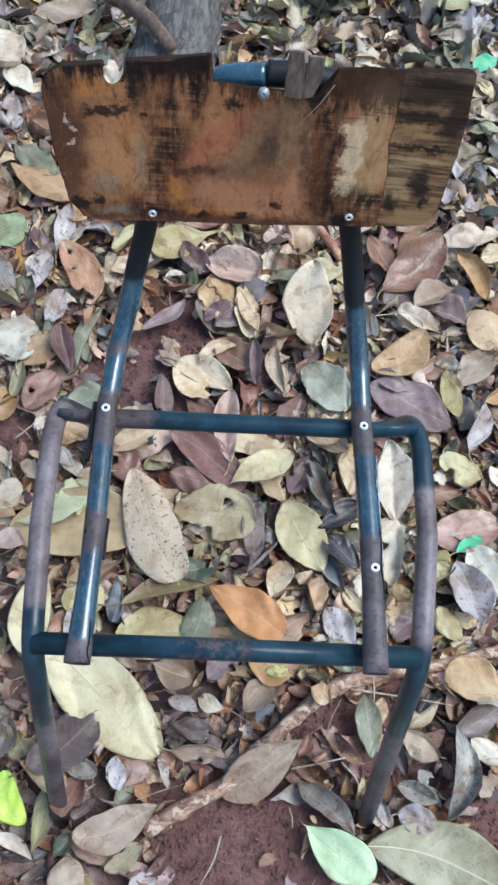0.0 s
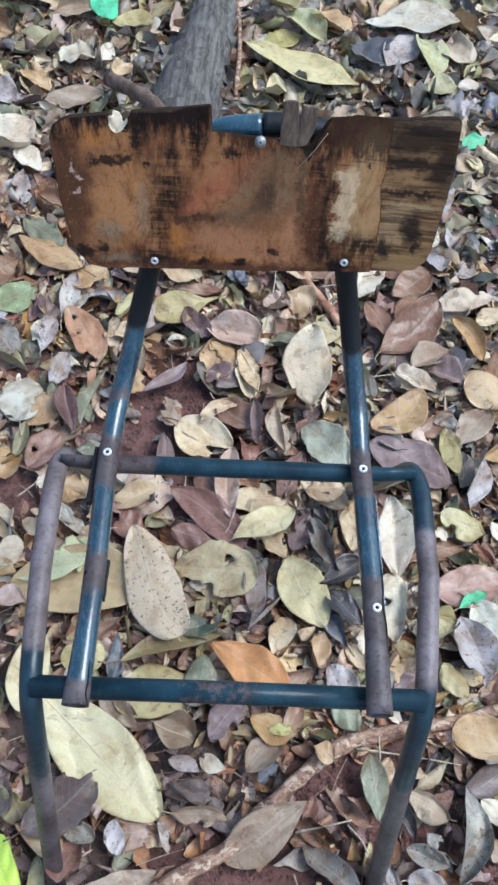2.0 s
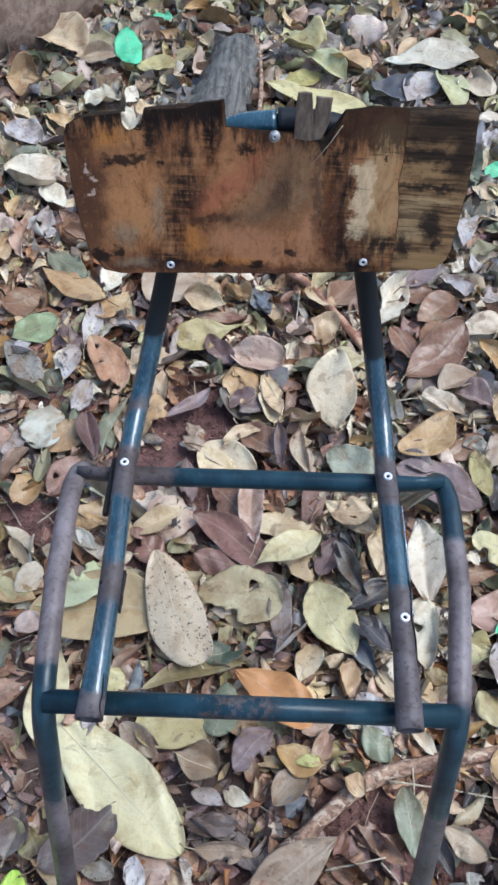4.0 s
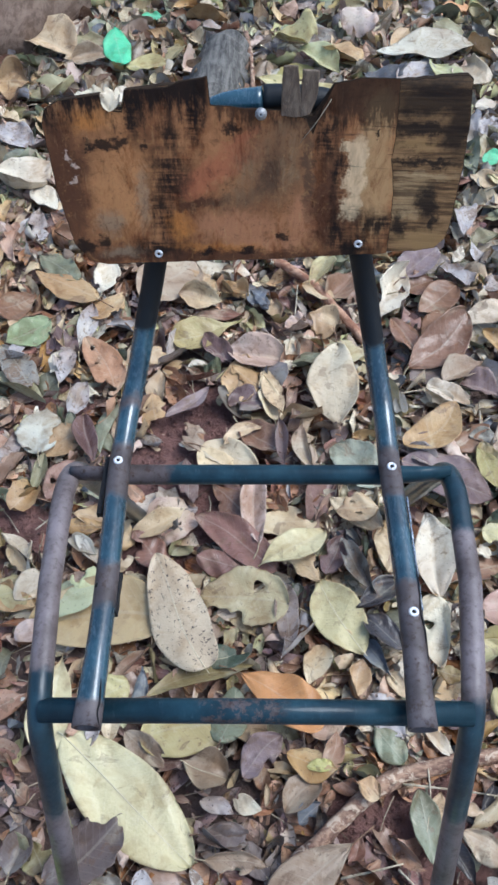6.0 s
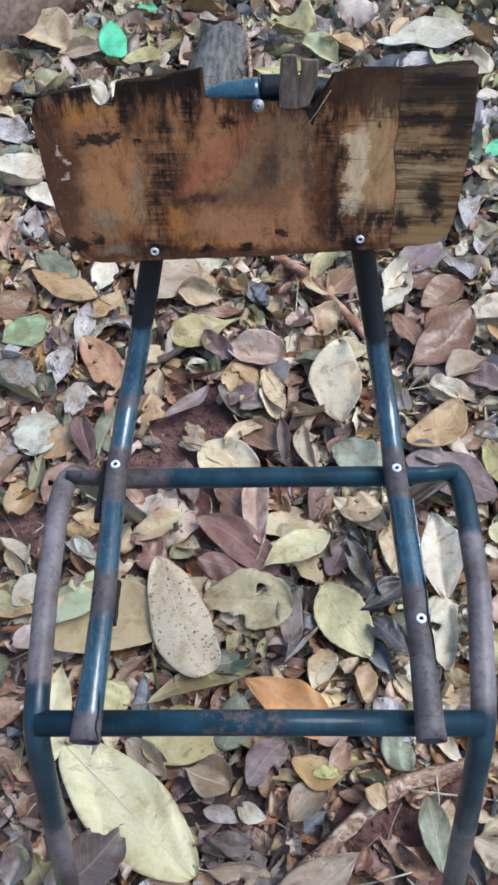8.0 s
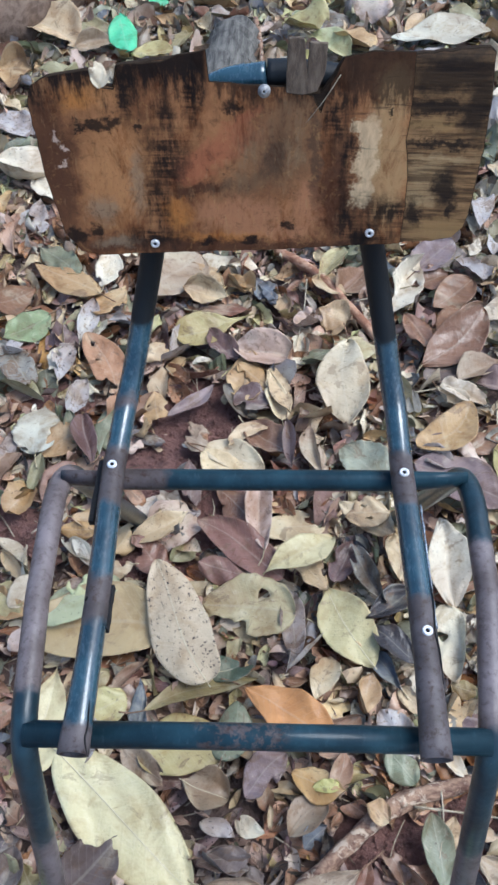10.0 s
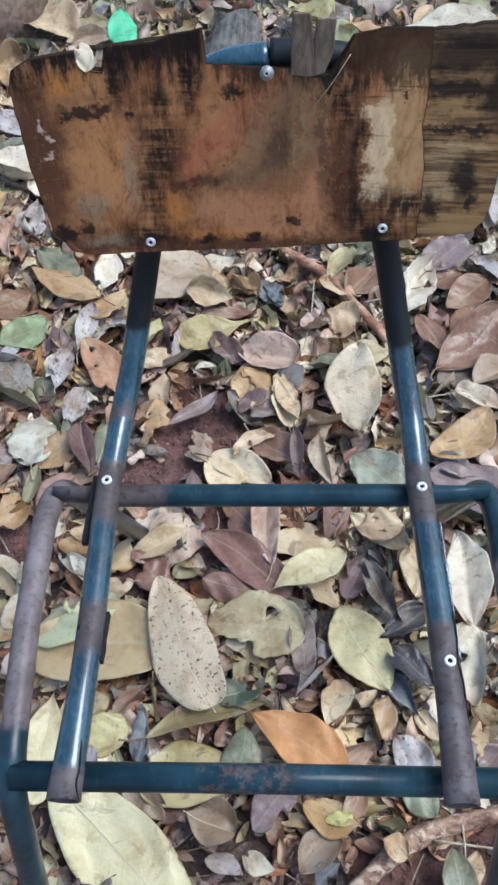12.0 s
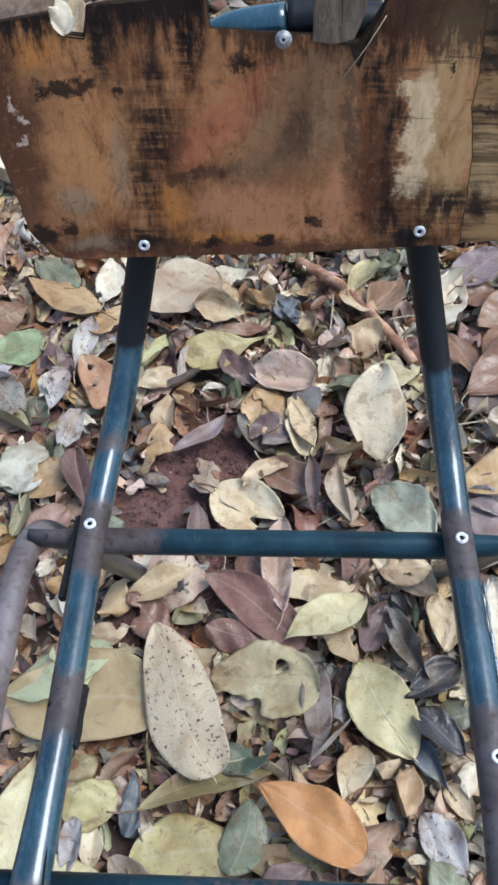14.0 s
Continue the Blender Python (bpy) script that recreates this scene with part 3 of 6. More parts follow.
def leaf_sheet(length, width, rng, nl=16, nw=8, wild=1.0, base=None, tip=None, belly=None, bend=None, roll=None, arc=None, fold=None, curl=None, ragged=0.6, torn=False, holes=0):
    """A leaf lying along +x from its stalk: points, uvs and quads. base and tip shape the ends (0.4 blunt, 1 pointed); it is
    rolled, bent and rumpled, and ragged ones are nibbled, pierced or torn off."""
    s = 0.5 - 0.5 * np.cos(np.pi * np.linspace(0, 1, nl + 1))
    v = np.linspace(-1, 1, nw + 1)
    base = rng.uniform(0.45, 0.85) if base is None else base
    tip = rng.uniform(0.45, 1.05) if tip is None else tip
    belly = rng.uniform(0.42, 0.60) if belly is None else belly
    q = s ** (math.log(0.5) / math.log(belly))
    shape = np.maximum(np.sin(np.pi * q), 0.0) ** np.where(q < 0.5, base, tip)
    if tip > 0.62 and rng.random() < 0.5:
        shape = shape * (1 - 0.55 * np.clip((s - 0.80) / 0.16, 0, 1) ** 1.3)
    half = 0.5 * width * np.maximum(shape, 0.012)
    reach = []
    for _ in range(2):
        reach.append(half * rng.uniform(0.93, 1.05) * (1 + 0.025 * np.sin(s * rng.uniform(9, 22) + rng.uniform(0, 6)) + ragged * 0.035 * np.sin(s * rng.uniform(35, 70) + rng.uniform(0, 6))))
    reach = np.where(v[None, :] < 0, reach[0][:, None], reach[1][:, None])
    # what insects and decay have taken away
    flat_x = np.repeat(s[:, None] * length, nw + 1, 1)
    flat_y = reach * v[None, :]
    mid_x = 0.25 * (flat_x[1:, 1:] + flat_x[:-1, 1:] + flat_x[1:, :-1] + flat_x[:-1, :-1])
    mid_y = 0.25 * (flat_y[1:, 1:] + flat_y[:-1, 1:] + flat_y[1:, :-1] + flat_y[:-1, :-1])
    whole = np.ones((nl, nw), dtype=bool)
    gaps = []
    for _ in range(rng.poisson(1.3 * ragged)):
        at = rng.uniform(0.1, 0.98)
        gaps.append((at * length, rng.choice((-1, 1)) * 0.5 * width * math.sin(math.pi * at), width * rng.uniform(0.10, 0.26)))
    for _ in range(holes):
        gaps.append((rng.uniform(0.2, 0.85) * length, rng.uniform(-0.3, 0.3) * width, width * rng.uniform(0.06, 0.12)))
    for gx, gy, gr in gaps:
        turn = np.arctan2(mid_y - gy, mid_x - gx)
        whole &= np.hypot(mid_x - gx, mid_y - gy) > gr * (1 + 0.3 * np.sin(3 * turn + rng.uniform(0, 6)) + 0.2 * np.sin(7 * turn + rng.uniform(0, 6)))
    if torn or rng.random() < 0.3 * ragged:
        cut = rng.uniform(0.55, 0.85) * length + 0.12 * width * (np.sin(mid_y / width * rng.uniform(6, 14) + rng.uniform(0, 6)) + 0.6 * np.sin(mid_y / width * rng.uniform(20, 34)))
        cut = cut + mid_y * rng.uniform(-0.9, 0.9)
        whole &= mid_x < cut if rng.random() < 0.6 else length - mid_x < cut
    if whole.mean() < 0.3:
        whole[:] = True
    # rolled across: an arc in place of a flat strip
    if roll is None:
        roll = np.clip(abs(rng.normal(0.45, 0.5)) * wild, 0.05, 2.2)
    roll = max(roll, 0.05) * (1 if rng.random() < 0.7 else -1)
    theta = roll * (0.6 + 0.8 * rng.random() * s)[:, None]
    lean = rng.uniform(-0.5, 0.5)
    y = reach * np.sin(theta * v[None, :]) / theta
    z = reach * (1 - np.cos(theta * (v[None, :] + lean))) / theta
    if fold is None:
        fold = rng.uniform(0.2, 0.7) if rng.random() < 0.2 * wild else rng.uniform(-0.05, 0.12)
    z = z + fold * np.abs(y)
    # bent along its length
    arc = rng.normal(0.1, 0.4) * wild if arc is None else arc
    arc = arc if abs(arc) > 0.05 else 0.05
    x = np.repeat((length * (np.sin(arc * (s - 0.4)) / arc + 0.4))[:, None], nw + 1, 1)
    z = z + (length * (1 - np.cos(arc * (s - 0.4))) / arc)[:, None]
    bend = rng.normal(0, 0.05) if bend is None else bend
    y = y + (bend * length * np.sin(np.pi * s) + rng.uniform(-0.02, 0.02) * length * np.sin(2 * np.pi * s))[:, None]
    rim = np.abs(v)[None, :]
    for k in range(5):
        z = z + wild * (0.030, 0.026, 0.022, 0.012, 0.010)[k] * width * np.sin(s[:, None] * rng.uniform(3, 11 + 6 * k) + v[None, :] * rng.uniform(1, 3 + 2 * k) + rng.uniform(0, 6)) * (0.35 + rim)
    for _ in range(2):
        crease = s[:, None] * rng.uniform(-1, 1) + v[None, :] * rng.uniform(-0.35, 0.35) - rng.uniform(-0.3, 0.7)
        z = z + wild * rng.uniform(-0.18, 0.30) * width * np.maximum(crease, 0)
    if rng.random() < (0.45 * wild if curl is None else curl):
        side = rng.choice((-1, 1))
        lift = np.maximum(side * v - rng.uniform(0.25, 0.6), 0.0)[None, :] * np.clip(np.sin(np.pi * (s - rng.uniform(-0.3, 0.3))), 0, 1)[:, None]
        z = z + rng.uniform(0.35, 0.9) * width * lift
        y = y - side * rng.uniform(0.1, 0.45) * width * lift
    pts = np.stack((x, y, z), -1).reshape(-1, 3)
    uv = np.stack((np.repeat(s[:, None], nw + 1, 1), np.repeat((v * 0.5 + 0.5)[None, :], nl + 1, 0)), -1).reshape(-1, 2)
    quads = grid_faces(nl, nw)[whole.ravel()]
    if not whole.all():
        # soften the steps along the gaps
        lost = np.zeros(len(pts), dtype=bool)
        lost[grid_faces(nl, nw)[~whole.ravel()]] = True
        for _ in range(3):
            a, b = rim_edges(quads)
            total, n = np.zeros_like(pts), np.zeros(len(pts))
            for p, o in ((a, b), (b, a)):
                np.add.at(total, p, pts[o])
                np.add.at(n, p, 1)
            m = lost & (n > 0)
            pts[m] = 0.4 * pts[m] + 0.6 * total[m] / n[m, None]
        used, quads = np.unique(quads, return_inverse=True)
        pts, uv, quads = pts[used], uv[used], quads.reshape(-1, 4)
    return pts, uv, quads


def rim_edges(quads):
    """The directed edges that only one quad has."""
    a = quads.ravel()
    b = np.roll(quads, -1, 1).ravel()
    key, twin = a.astype(np.int64) * 1000003 + b, b.astype(np.int64) * 1000003 + a
    alone = ~np.isin(key, twin)
    return a[alone], b[alone]


def grid_faces(nl, nw):
    i = np.arange(nl)[:, None] * (nw + 1) + np.arange(nw)[None, :]
    return np.stack((i, i + nw + 1, i + nw + 2, i + 1), -1).reshape(-1, 4)

# ---- ground ----
SOIL = ((0.05, -0.33, 0.17, 0.11), (-0.06, 0.52, 0.15, 0.105), (-0.15, 0.40, 0.105, 0.085), (-0.09, 0.28, 0.09, 0.055), (0.02, 0.26, 0.05, 0.05), (0.16, -0.15, 0.06, 0.04),
        (0.40, -0.28, 0.08, 0.05), (-0.37, 0.30, 0.06, 0.06), (-0.37, 0.54, 0.06, 0.04), (-0.19, 0.23, 0.06, 0.05), (0.26, -0.16, 0.06, 0.09))


def bare(x, y):
    """How bare the earth lies here, 0 to 1."""
    return max(max(0.0, 1.35 - math.hypot((x - cx) / rx, (y - cy) / ry)) for cx, cy, rx, ry in SOIL)


def soil_height(x, y):
    p = Vector((x, y, 0))
    far = min(1.0, max(0.0, (math.hypot(x, y - 0.5) - 2.0) / 6.0))
    return (-0.011 + 0.011 * min(1.0, bare(x, y)) + 0.006 * noise.noise(p * 9) + 0.0035 * noise.noise(p * 35) + 0.0018 * noise.noise(p * 110)
            + far * 0.25 * noise.noise(p * 0.3))


near = np.arange(-0.95, 0.951, 0.009)
outer = np.concatenate((np.geomspace(0.99, 90.0, 34),))
xs = np.concatenate((-outer[::-1], near, outer))
ys = np.concatenate((-outer[::-1], np.arange(-0.95, 1.95, 0.010), 1.0 + outer))
ground_verts = np.array([(x, y, soil_height(x, y)) for x in xs for y in ys])
ground_mesh = raw_mesh("ground", ground_verts, grid_faces(len(xs) - 1, len(ys) - 1)[:, ::-1], None, soil_mat)
ground_mesh.attributes.new("bare", "FLOAT", "POINT").data.foreach_set("value", np.array([min(1.0, bare(x, y)) for x in xs for y in ys], dtype=np.float32))
away = np.hypot(ground_verts[:, 0], ground_verts[:, 1] - 0.6)
ground_mesh.attributes.new("distant", "FLOAT", "POINT").data.foreach_set("value", np.clip((away - 1.1) / 0.6, 0, 1).astype(np.float32))
ground = new("ground", ground_mesh)
tagged(ground, "damp red-brown forest soil under fallen leaves", "ground", kind="structure")


# ---- the broken chair: tube frame, seat gone, plywood backrest left ----
chair = tagged(new("chair"), "broken metal-framed chair without seat, rotting plywood backrest, standing on leaves", "chair")
R = 0.0125

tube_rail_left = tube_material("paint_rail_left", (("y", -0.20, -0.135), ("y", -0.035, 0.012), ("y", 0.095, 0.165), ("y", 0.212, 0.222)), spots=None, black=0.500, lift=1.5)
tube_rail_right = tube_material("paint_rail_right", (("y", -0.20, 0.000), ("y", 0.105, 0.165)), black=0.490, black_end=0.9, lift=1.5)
tube_side_left = tube_material("paint_side_left", (("y", -0.095, 0.175), ("z", -0.05, 0.26, True)), 0.02, 1.9)
tube_side_right = tube_material("paint_side_right", (("y", -0.115, 0.072), ("z", -0.05, 0.25, True)), 0.02, 1.9)
tube_bar = tube_material("paint_bar", (("x", -0.215, -0.100),), -0.02)
tube_bar_front = tube_material("paint_bar_front", (), -0.02, spots=("x", -0.045, 0.035))


def frame_tube(name, path, material, label, hollow=(True, True), flat=None):
    return part(name, sweep(bmesh.new(), path, R, 22, hollow, flat=flat), material, chair, label)


def squeezed_ends(s):
    """The rear bar is squeezed narrow where it is welded to the side frames."""
    k = max(0.0, 1 - s / 0.13, 1 - (1 - s) / 0.13)
    return 1.0, 1 - 0.5 * min(1.0, 1.6 * k)


# side frames: front leg, seat side and rear leg are one bent tube each
frame_tube("side_frame", rounded([(-0.206, -0.310, -0.008), (-0.207, -0.140, 0.394), (-0.217, 0.0, 0.397), (-0.221, 0.158, 0.396), (-0.193, 0.312, -0.012)], (0.060, 0.060, 0.095)),
           tube_side_left, "bent tube side frame with front and rear leg, brown where the blue paint has worn")
frame_tube("side_frame", rounded([(0.232, -0.292, -0.008), (0.225, -0.128, 0.394), (0.236, 0.015, 0.397), (0.232, 0.168, 0.396), (0.206, 0.330, -0.012)], (0.060, 0.060, 0.095)),
           tube_side_right, "bent tube side frame with front and rear leg, brown where the blue paint has worn")
part("front_crossbar", sweep(bmesh.new(), [(-0.206, -0.134, 0.391), (0.0, -0.129, 0.392), (0.224, -0.125, 0.392)], R, 22), tube_bar_front, chair, "dark blue front crossbar with rust spots")
part("rear_crossbar", sweep(bmesh.new(), [(-0.216, 0.144, 0.395), (-0.18, 0.144, 0.393), (-0.15, 0.145, 0.392), (0.15, 0.153, 0.392), (0.19, 0.154, 0.393), (0.228, 0.156, 0.395)], R * 0.95, 22, flat=squeezed_ends), tube_bar, chair, "dark blue rear crossbar")

# seat rails, which bend up into the posts of the back and meet behind the board
left_rail = [(-0.152, -0.158, 0.418), (-0.1508, -0.04, 0.418), (-0.153, 0.06, 0.418), (-0.155, 0.14, 0.418), (-0.154, 0.164, 0.418), (-0.150, 0.216, 0.429),
             (-0.141, 0.257, 0.456), (-0.129, 0.292, 0.507), (-0.119, 0.309, 0.550), (-0.109, 0.321, 0.600), (-0.100, 0.338, 0.670), (-0.088, 0.346, 0.698), (-0.064, 0.351, 0.724), (-0.034, 0.353, 0.742), (0.004, 0.353, 0.749)]
right_rail = [(0.169, -0.150, 0.418), (0.166, -0.04, 0.418), (0.160, 0.06, 0.418), (0.155, 0.14, 0.418), (0.154, 0.164, 0.418), (0.150, 0.216, 0.430),
              (0.141, 0.257, 0.459), (0.129, 0.292, 0.510), (0.119, 0.310, 0.553), (0.108, 0.322, 0.606), (0.099, 0.340, 0.685), (0.092, 0.347, 0.718), (0.074, 0.352, 0.744), (0.036, 0.353, 0.751), (0.004, 0.353, 0.751)]


def pinched(s):
    """Rail ends are squeezed a little flat at the front."""
    k = max(0.0, 1 - s / 0.10)
    return 1 - 0.18 * k, 1 + 0.16 * k


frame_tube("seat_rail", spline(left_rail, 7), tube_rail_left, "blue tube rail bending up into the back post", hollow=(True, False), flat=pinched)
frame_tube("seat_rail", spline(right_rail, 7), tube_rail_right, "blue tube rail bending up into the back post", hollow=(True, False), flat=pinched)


def rivet(x, y, z, axis, size=1.0, dome=False):
    """A zinc eyelet or a domed bolt head on a washer, the shade in its bore painted as a black disc."""
    k = 0.0052 * size
    if dome:
        profile = ((k * 1.15, -0.002), (k * 1.15, 0.0008), (k * 0.8, 0.0012), (k * 0.74, 0.0030), (k * 0.5, 0.0042), (k * 0.24, 0.0046), (k * 0.2, 0.0036), (0, 0.0034))
    else:
        profile = ((k, -0.003), (k * 1.02, 0.0008), (k * 0.9, 0.0017), (k * 0.6, 0.0019), (k * 0.42, 0.0012), (k * 0.40, 0.0002), (0, 0.0001))
    ob = part("rivet", ring_solid(bmesh.new(), profile, (x, y, z), axis), dull_zinc_mat if dome else zinc_mat, chair, "domed zinc bolt head" if dome else "white zinc eyelet rivet")
    bore = 0.21 if dome else 0.41
    part("bore", ring_solid(bmesh.new(), ((k * bore, 0.0), (k * bore * 0.98, 0.0037 if dome else 0.0006), (0, 0.0037 if dome else 0.0006)), (x, y, z), axis, 12), hole_shade_mat, ob)


rivet(-0.155, 0.140, 0.4300, (0, -0.05, 1))
rivet(0.155, 0.140, 0.4300, (0, -0.05, 1))
rivet(0.167, -0.035, 0.4300, (0.05, 0, 1))
# a solid black disc on the tube paints the shade of the bolt hole
part("bolt_hole", ring_solid(bmesh.new(), ((0.0026, -0.001), (0.0026, 0.0006), (0, 0.0006)), (-0.1600, -0.013, 0.4262), (-0.76, 0, 0.65), 12), hole_shade_mat, chair, "empty bolt hole, its shade drawn as a black disc")


def plate(name, x0, x1, y0, y1, z0, z1, label, skew=0.0):
    """A thin bent steel strip under a rail, with ragged ends."""
    bm = bmesh.new()
    n = 8
    rows = []
    for i in range(n + 1):
        t = i / n
        y = y0 + (y1 - y0) * t
        c = skew * t + 0.0012 * noise.noise(Vector((y * 90, 1, 0)))
        top = z1 + 0.002 * noise.noise(Vector((y * 140, 3, 0)))
        bot = z0 + 0.003 * noise.noise(Vector((y * 120, 5, 0)))
        rows.append([bm.verts.new(q) for q in ((x0 + c, y, bot), (x1 + c, y, bot), (x1 + c, y, top), (x0 + c, y, top))])
    for a, b in zip(rows, rows[1:]):
        for j in range(4):
            bm.faces.new((a[j], a[(j + 1) % 4], b[(j + 1) % 4], b[j]))
    bm.faces.new(rows[0])
    bm.faces.new(rows[-1])
    bmesh.ops.recalc_face_normals(bm, faces=bm.faces)
    return part(name, bm, black_mat, chair, label, smooth=False)


plate("bracket", -0.1745, -0.1690, 0.080, 0.156, 0.402, 0.413, "bent black steel bracket under the rail", 0.001)
plate("bracket", -0.1398, -0.1368, -0.040, 0.006, 0.408, 0.419, "torn black steel clip under the rail")
plate("bracket", 0.1760, 0.1790, -0.065, -0.005, 0.404, 0.424, "torn steel seam of the rail", -0.003)

def seam(points, label):
    """A thin near-black rod along a rail that paints the shade inside an open crack."""
    part("crack", sweep(bmesh.new(), spline(points, 5), lambda s: 0.0006 * (1 - abs(2 * s - 1) ** 3) + 0.0002, 6, rough=0.5), hole_shade_mat, chair, label)


seam([(-0.1420, -0.112, 0.4266), (-0.1412, -0.124, 0.4264), (-0.1405, -0.135, 0.4262), (-0.1415, -0.146, 0.4262), (-0.1380, -0.158, 0.4240)], "split along the rail end, its shade drawn as a dark strip")
seam([(0.1740, 0.020, 0.4268), (0.1755, -0.010, 0.4264), (0.1745, -0.035, 0.4274), (0.1775, -0.052, 0.4262), (0.1790, -0.085, 0.4250)], "split seam of the rail, its shade drawn as a dark strip")

# steel edge of the seam; its glints are put into the pale colour
part("seam_edge", sweep(bmesh.new(), spline([(0.1705, 0.105, 0.4235), (0.1722, 0.070, 0.4242), (0.1738, 0.040, 0.4230), (0.1752, 0.005, 0.4243), (0.1768, -0.030, 0.4232)], 6), lambda s: 0.0012 + 0.0004 * math.sin(s * 40), 8, rough=0.4),
     plain_metal("worn_edge_glint", (0.30, 0.34, 0.38), 0.25, 0.7), chair, "worn steel edge of the split seam, lightened for its glints")

# backrest
LEAN = 0.2


def on_board(u, v, d=0.0):
    """Board coordinates to the chair: u across, v up its face, d in front of the face; the board is slightly hollow."""
    k = math.hypot(1, LEAN)
    return Vector((u, 0.300 + LEAN * v / k - 0.12 * u * u, 0.6 + v / k)) + Vector((0.24 * u, -1, LEAN)) / k * d


def sheet_part(name, outline, front, back, material, parent, label, rough_edge=0.0012, rim_material=None):
    """A thick curved sheet cut to an outline, with rounded and slightly frayed edges."""
    pts = []
    n = len(outline)
    for i, (a, b) in enumerate(zip(outline, outline[1:] + outline[:1])):
        steps = max(1, int(math.dist(a, b) / 0.007))
        for j in range(steps):
            t = j / steps
            u, v = a[0] + (b[0] - a[0]) * t, a[1] + (b[1] - a[1]) * t
            f = rough_edge * noise.noise(Vector((u * 160, v * 160, 2.0)))
            g = rough_edge * noise.noise(Vector((u * 160, v * 160, 7.0)))
            pts.append((u + f, v + g))
    bm = bmesh.new()
    flat_verts = [bm.verts.new((u, v, 0)) for u, v in pts]
    bmesh.ops.triangle_fill(bm, edges=[bm.edges.new((flat_verts[i], flat_verts[(i + 1) % len(pts)])) for i in range(len(pts))], use_beauty=True)
    # cut into strips so that the sheet can bow
    for u in np.arange(-0.19, 0.20, 0.02):
        bmesh.ops.bisect_plane(bm, geom=[*bm.verts, *bm.edges, *bm.faces], plane_co=(u, 0, 0), plane_no=(1, 0, 0))
    low = [f for f in bm.faces]
    ret = bmesh.ops.extrude_face_region(bm, geom=low)
    top = [e for e in ret["geom"] if isinstance(e, bmesh.types.BMVert)]
    tops = set(top)
    for vert in bm.verts:
        u, v = vert.co.x, vert.co.y
        vert.co = on_board(u, v, front if vert in tops else back)
    bmesh.ops.recalc_face_normals(bm, faces=bm.faces)
    rim = [e for e in bm.edges if len(e.link_faces) == 2 and e.calc_face_angle(0) > 0.9]
    bmesh.ops.bevel(bm, geom=rim, offset=0.0008, segments=1, affect="EDGES")
    ob = part(name, bm, material, parent, label, smooth=False)
    ob.data.materials.append(rim_material or edge_mat)
    face_way = Vector((0, -1, LEAN)).normalized()
    for poly in ob.data.polygons:
        if abs(poly.normal.dot(face_way)) < 0.9:
            poly.material_index = 1
    return ob


core_outline = [(-0.208, 0.141), (-0.204, 0.156), (-0.190, 0.165), (-0.151, 0.170), (-0.146, 0.157), (-0.132, 0.155), (-0.128, 0.173), (-0.075, 0.180), (-0.050, 0.184), (-0.047, 0.151), (0.022, 0.150), (0.052, 0.150),
                (0.070, 0.180), (0.130, 0.185), (0.192, 0.193), (0.197, 0.188), (0.201, 0.149), (0.202, 0.110), (0.199, 0.037), (0.196, 0.022), (0.186, 0.011), (0.167, 0.006),
                (0.0, -0.008), (-0.164, -0.014), (-0.182, -0.010), (-0.195, 0.012), (-0.204, 0.072)]
veneer_outline = [(-0.2095, 0.142), (-0.205, 0.157), (-0.190, 0.166), (-0.151, 0.171), (-0.147, 0.156), (-0.131, 0.154), (-0.127, 0.175), (-0.088, 0.177), (-0.073, 0.183), (-0.048, 0.187),
                  (-0.046, 0.160), (-0.014, 0.158), (0.020, 0.156), (0.045, 0.148), (0.052, 0.134), (0.060, 0.160), (0.070, 0.182), (0.094, 0.188), (0.131, 0.188),
                  (0.133, 0.140), (0.131, 0.110), (0.136, 0.080), (0.138, 0.045), (0.137, 0.003), (0.0, -0.0095), (-0.164, -0.0155), (-0.183, -0.011), (-0.1965, 0.012), (-0.2055, 0.072)]
backrest = sheet_part("backrest", core_outline, -0.0022, -0.0090, core_mat, chair, "rotting plywood backrest with broken top edge")
sheet_part("veneer", veneer_outline, 0.0, -0.0020, veneer_mat, backrest, "stained brown face veneer, torn along one side")
splinter_mat = wood_material("splinter_wood", (0.130, 0.095, 0.068), (0.25, 0.190, 0.135), (1, 1, 0.1), 120.0)
sheet_part("splinter", [(0.021, 0.152), (0.022, 0.199), (0.036, 0.198), (0.0385, 0.172), (0.040, 0.196), (0.056, 0.195), (0.054, 0.168), (0.048, 0.154), (0.034, 0.150)], 0.0035, 0.0008,
           splinter_mat, backrest, "grey splinter of veneer sticking up", rim_material=splinter_mat)
for u, v in ((-0.107, -0.002), (0.106, 0.014)):
    p = on_board(u, v, 0.0005)
    rivet(p.x, p.y, p.z, (0, -1, LEAN), 0.85)
part("sliver", sweep(bmesh.new(), spline([on_board(0.068, 0.168, 0.002), on_board(0.055, 0.148, 0.006), on_board(0.040, 0.126, 0.004)], 5), lambda s: 0.0004 - 0.0001 * s, 6), straw_mat, backrest, "pale hanging wood sliver")
p = on_board(0.002, 0.153, 0.0025)
rivet(p.x, p.y, p.z, (0, -1, 0.5), 0.95, True)

# ---- things on the forest floor ----
placed = []


def keep_clear(path, radius):
    """Notes a stick's course, so that loose leaves stay below it."""
    for a, b in zip(path, path[1:]):
        d = Vector(b) - Vector(a)
        flat = max(1e-6, math.hypot(d.x, d.y))
        placed.append(((a[0] + b[0]) / 2, (a[1] + b[1]) / 2, d.x / flat, d.y / flat, flat + radius, radius * 1.6, min(a[2], b[2])))


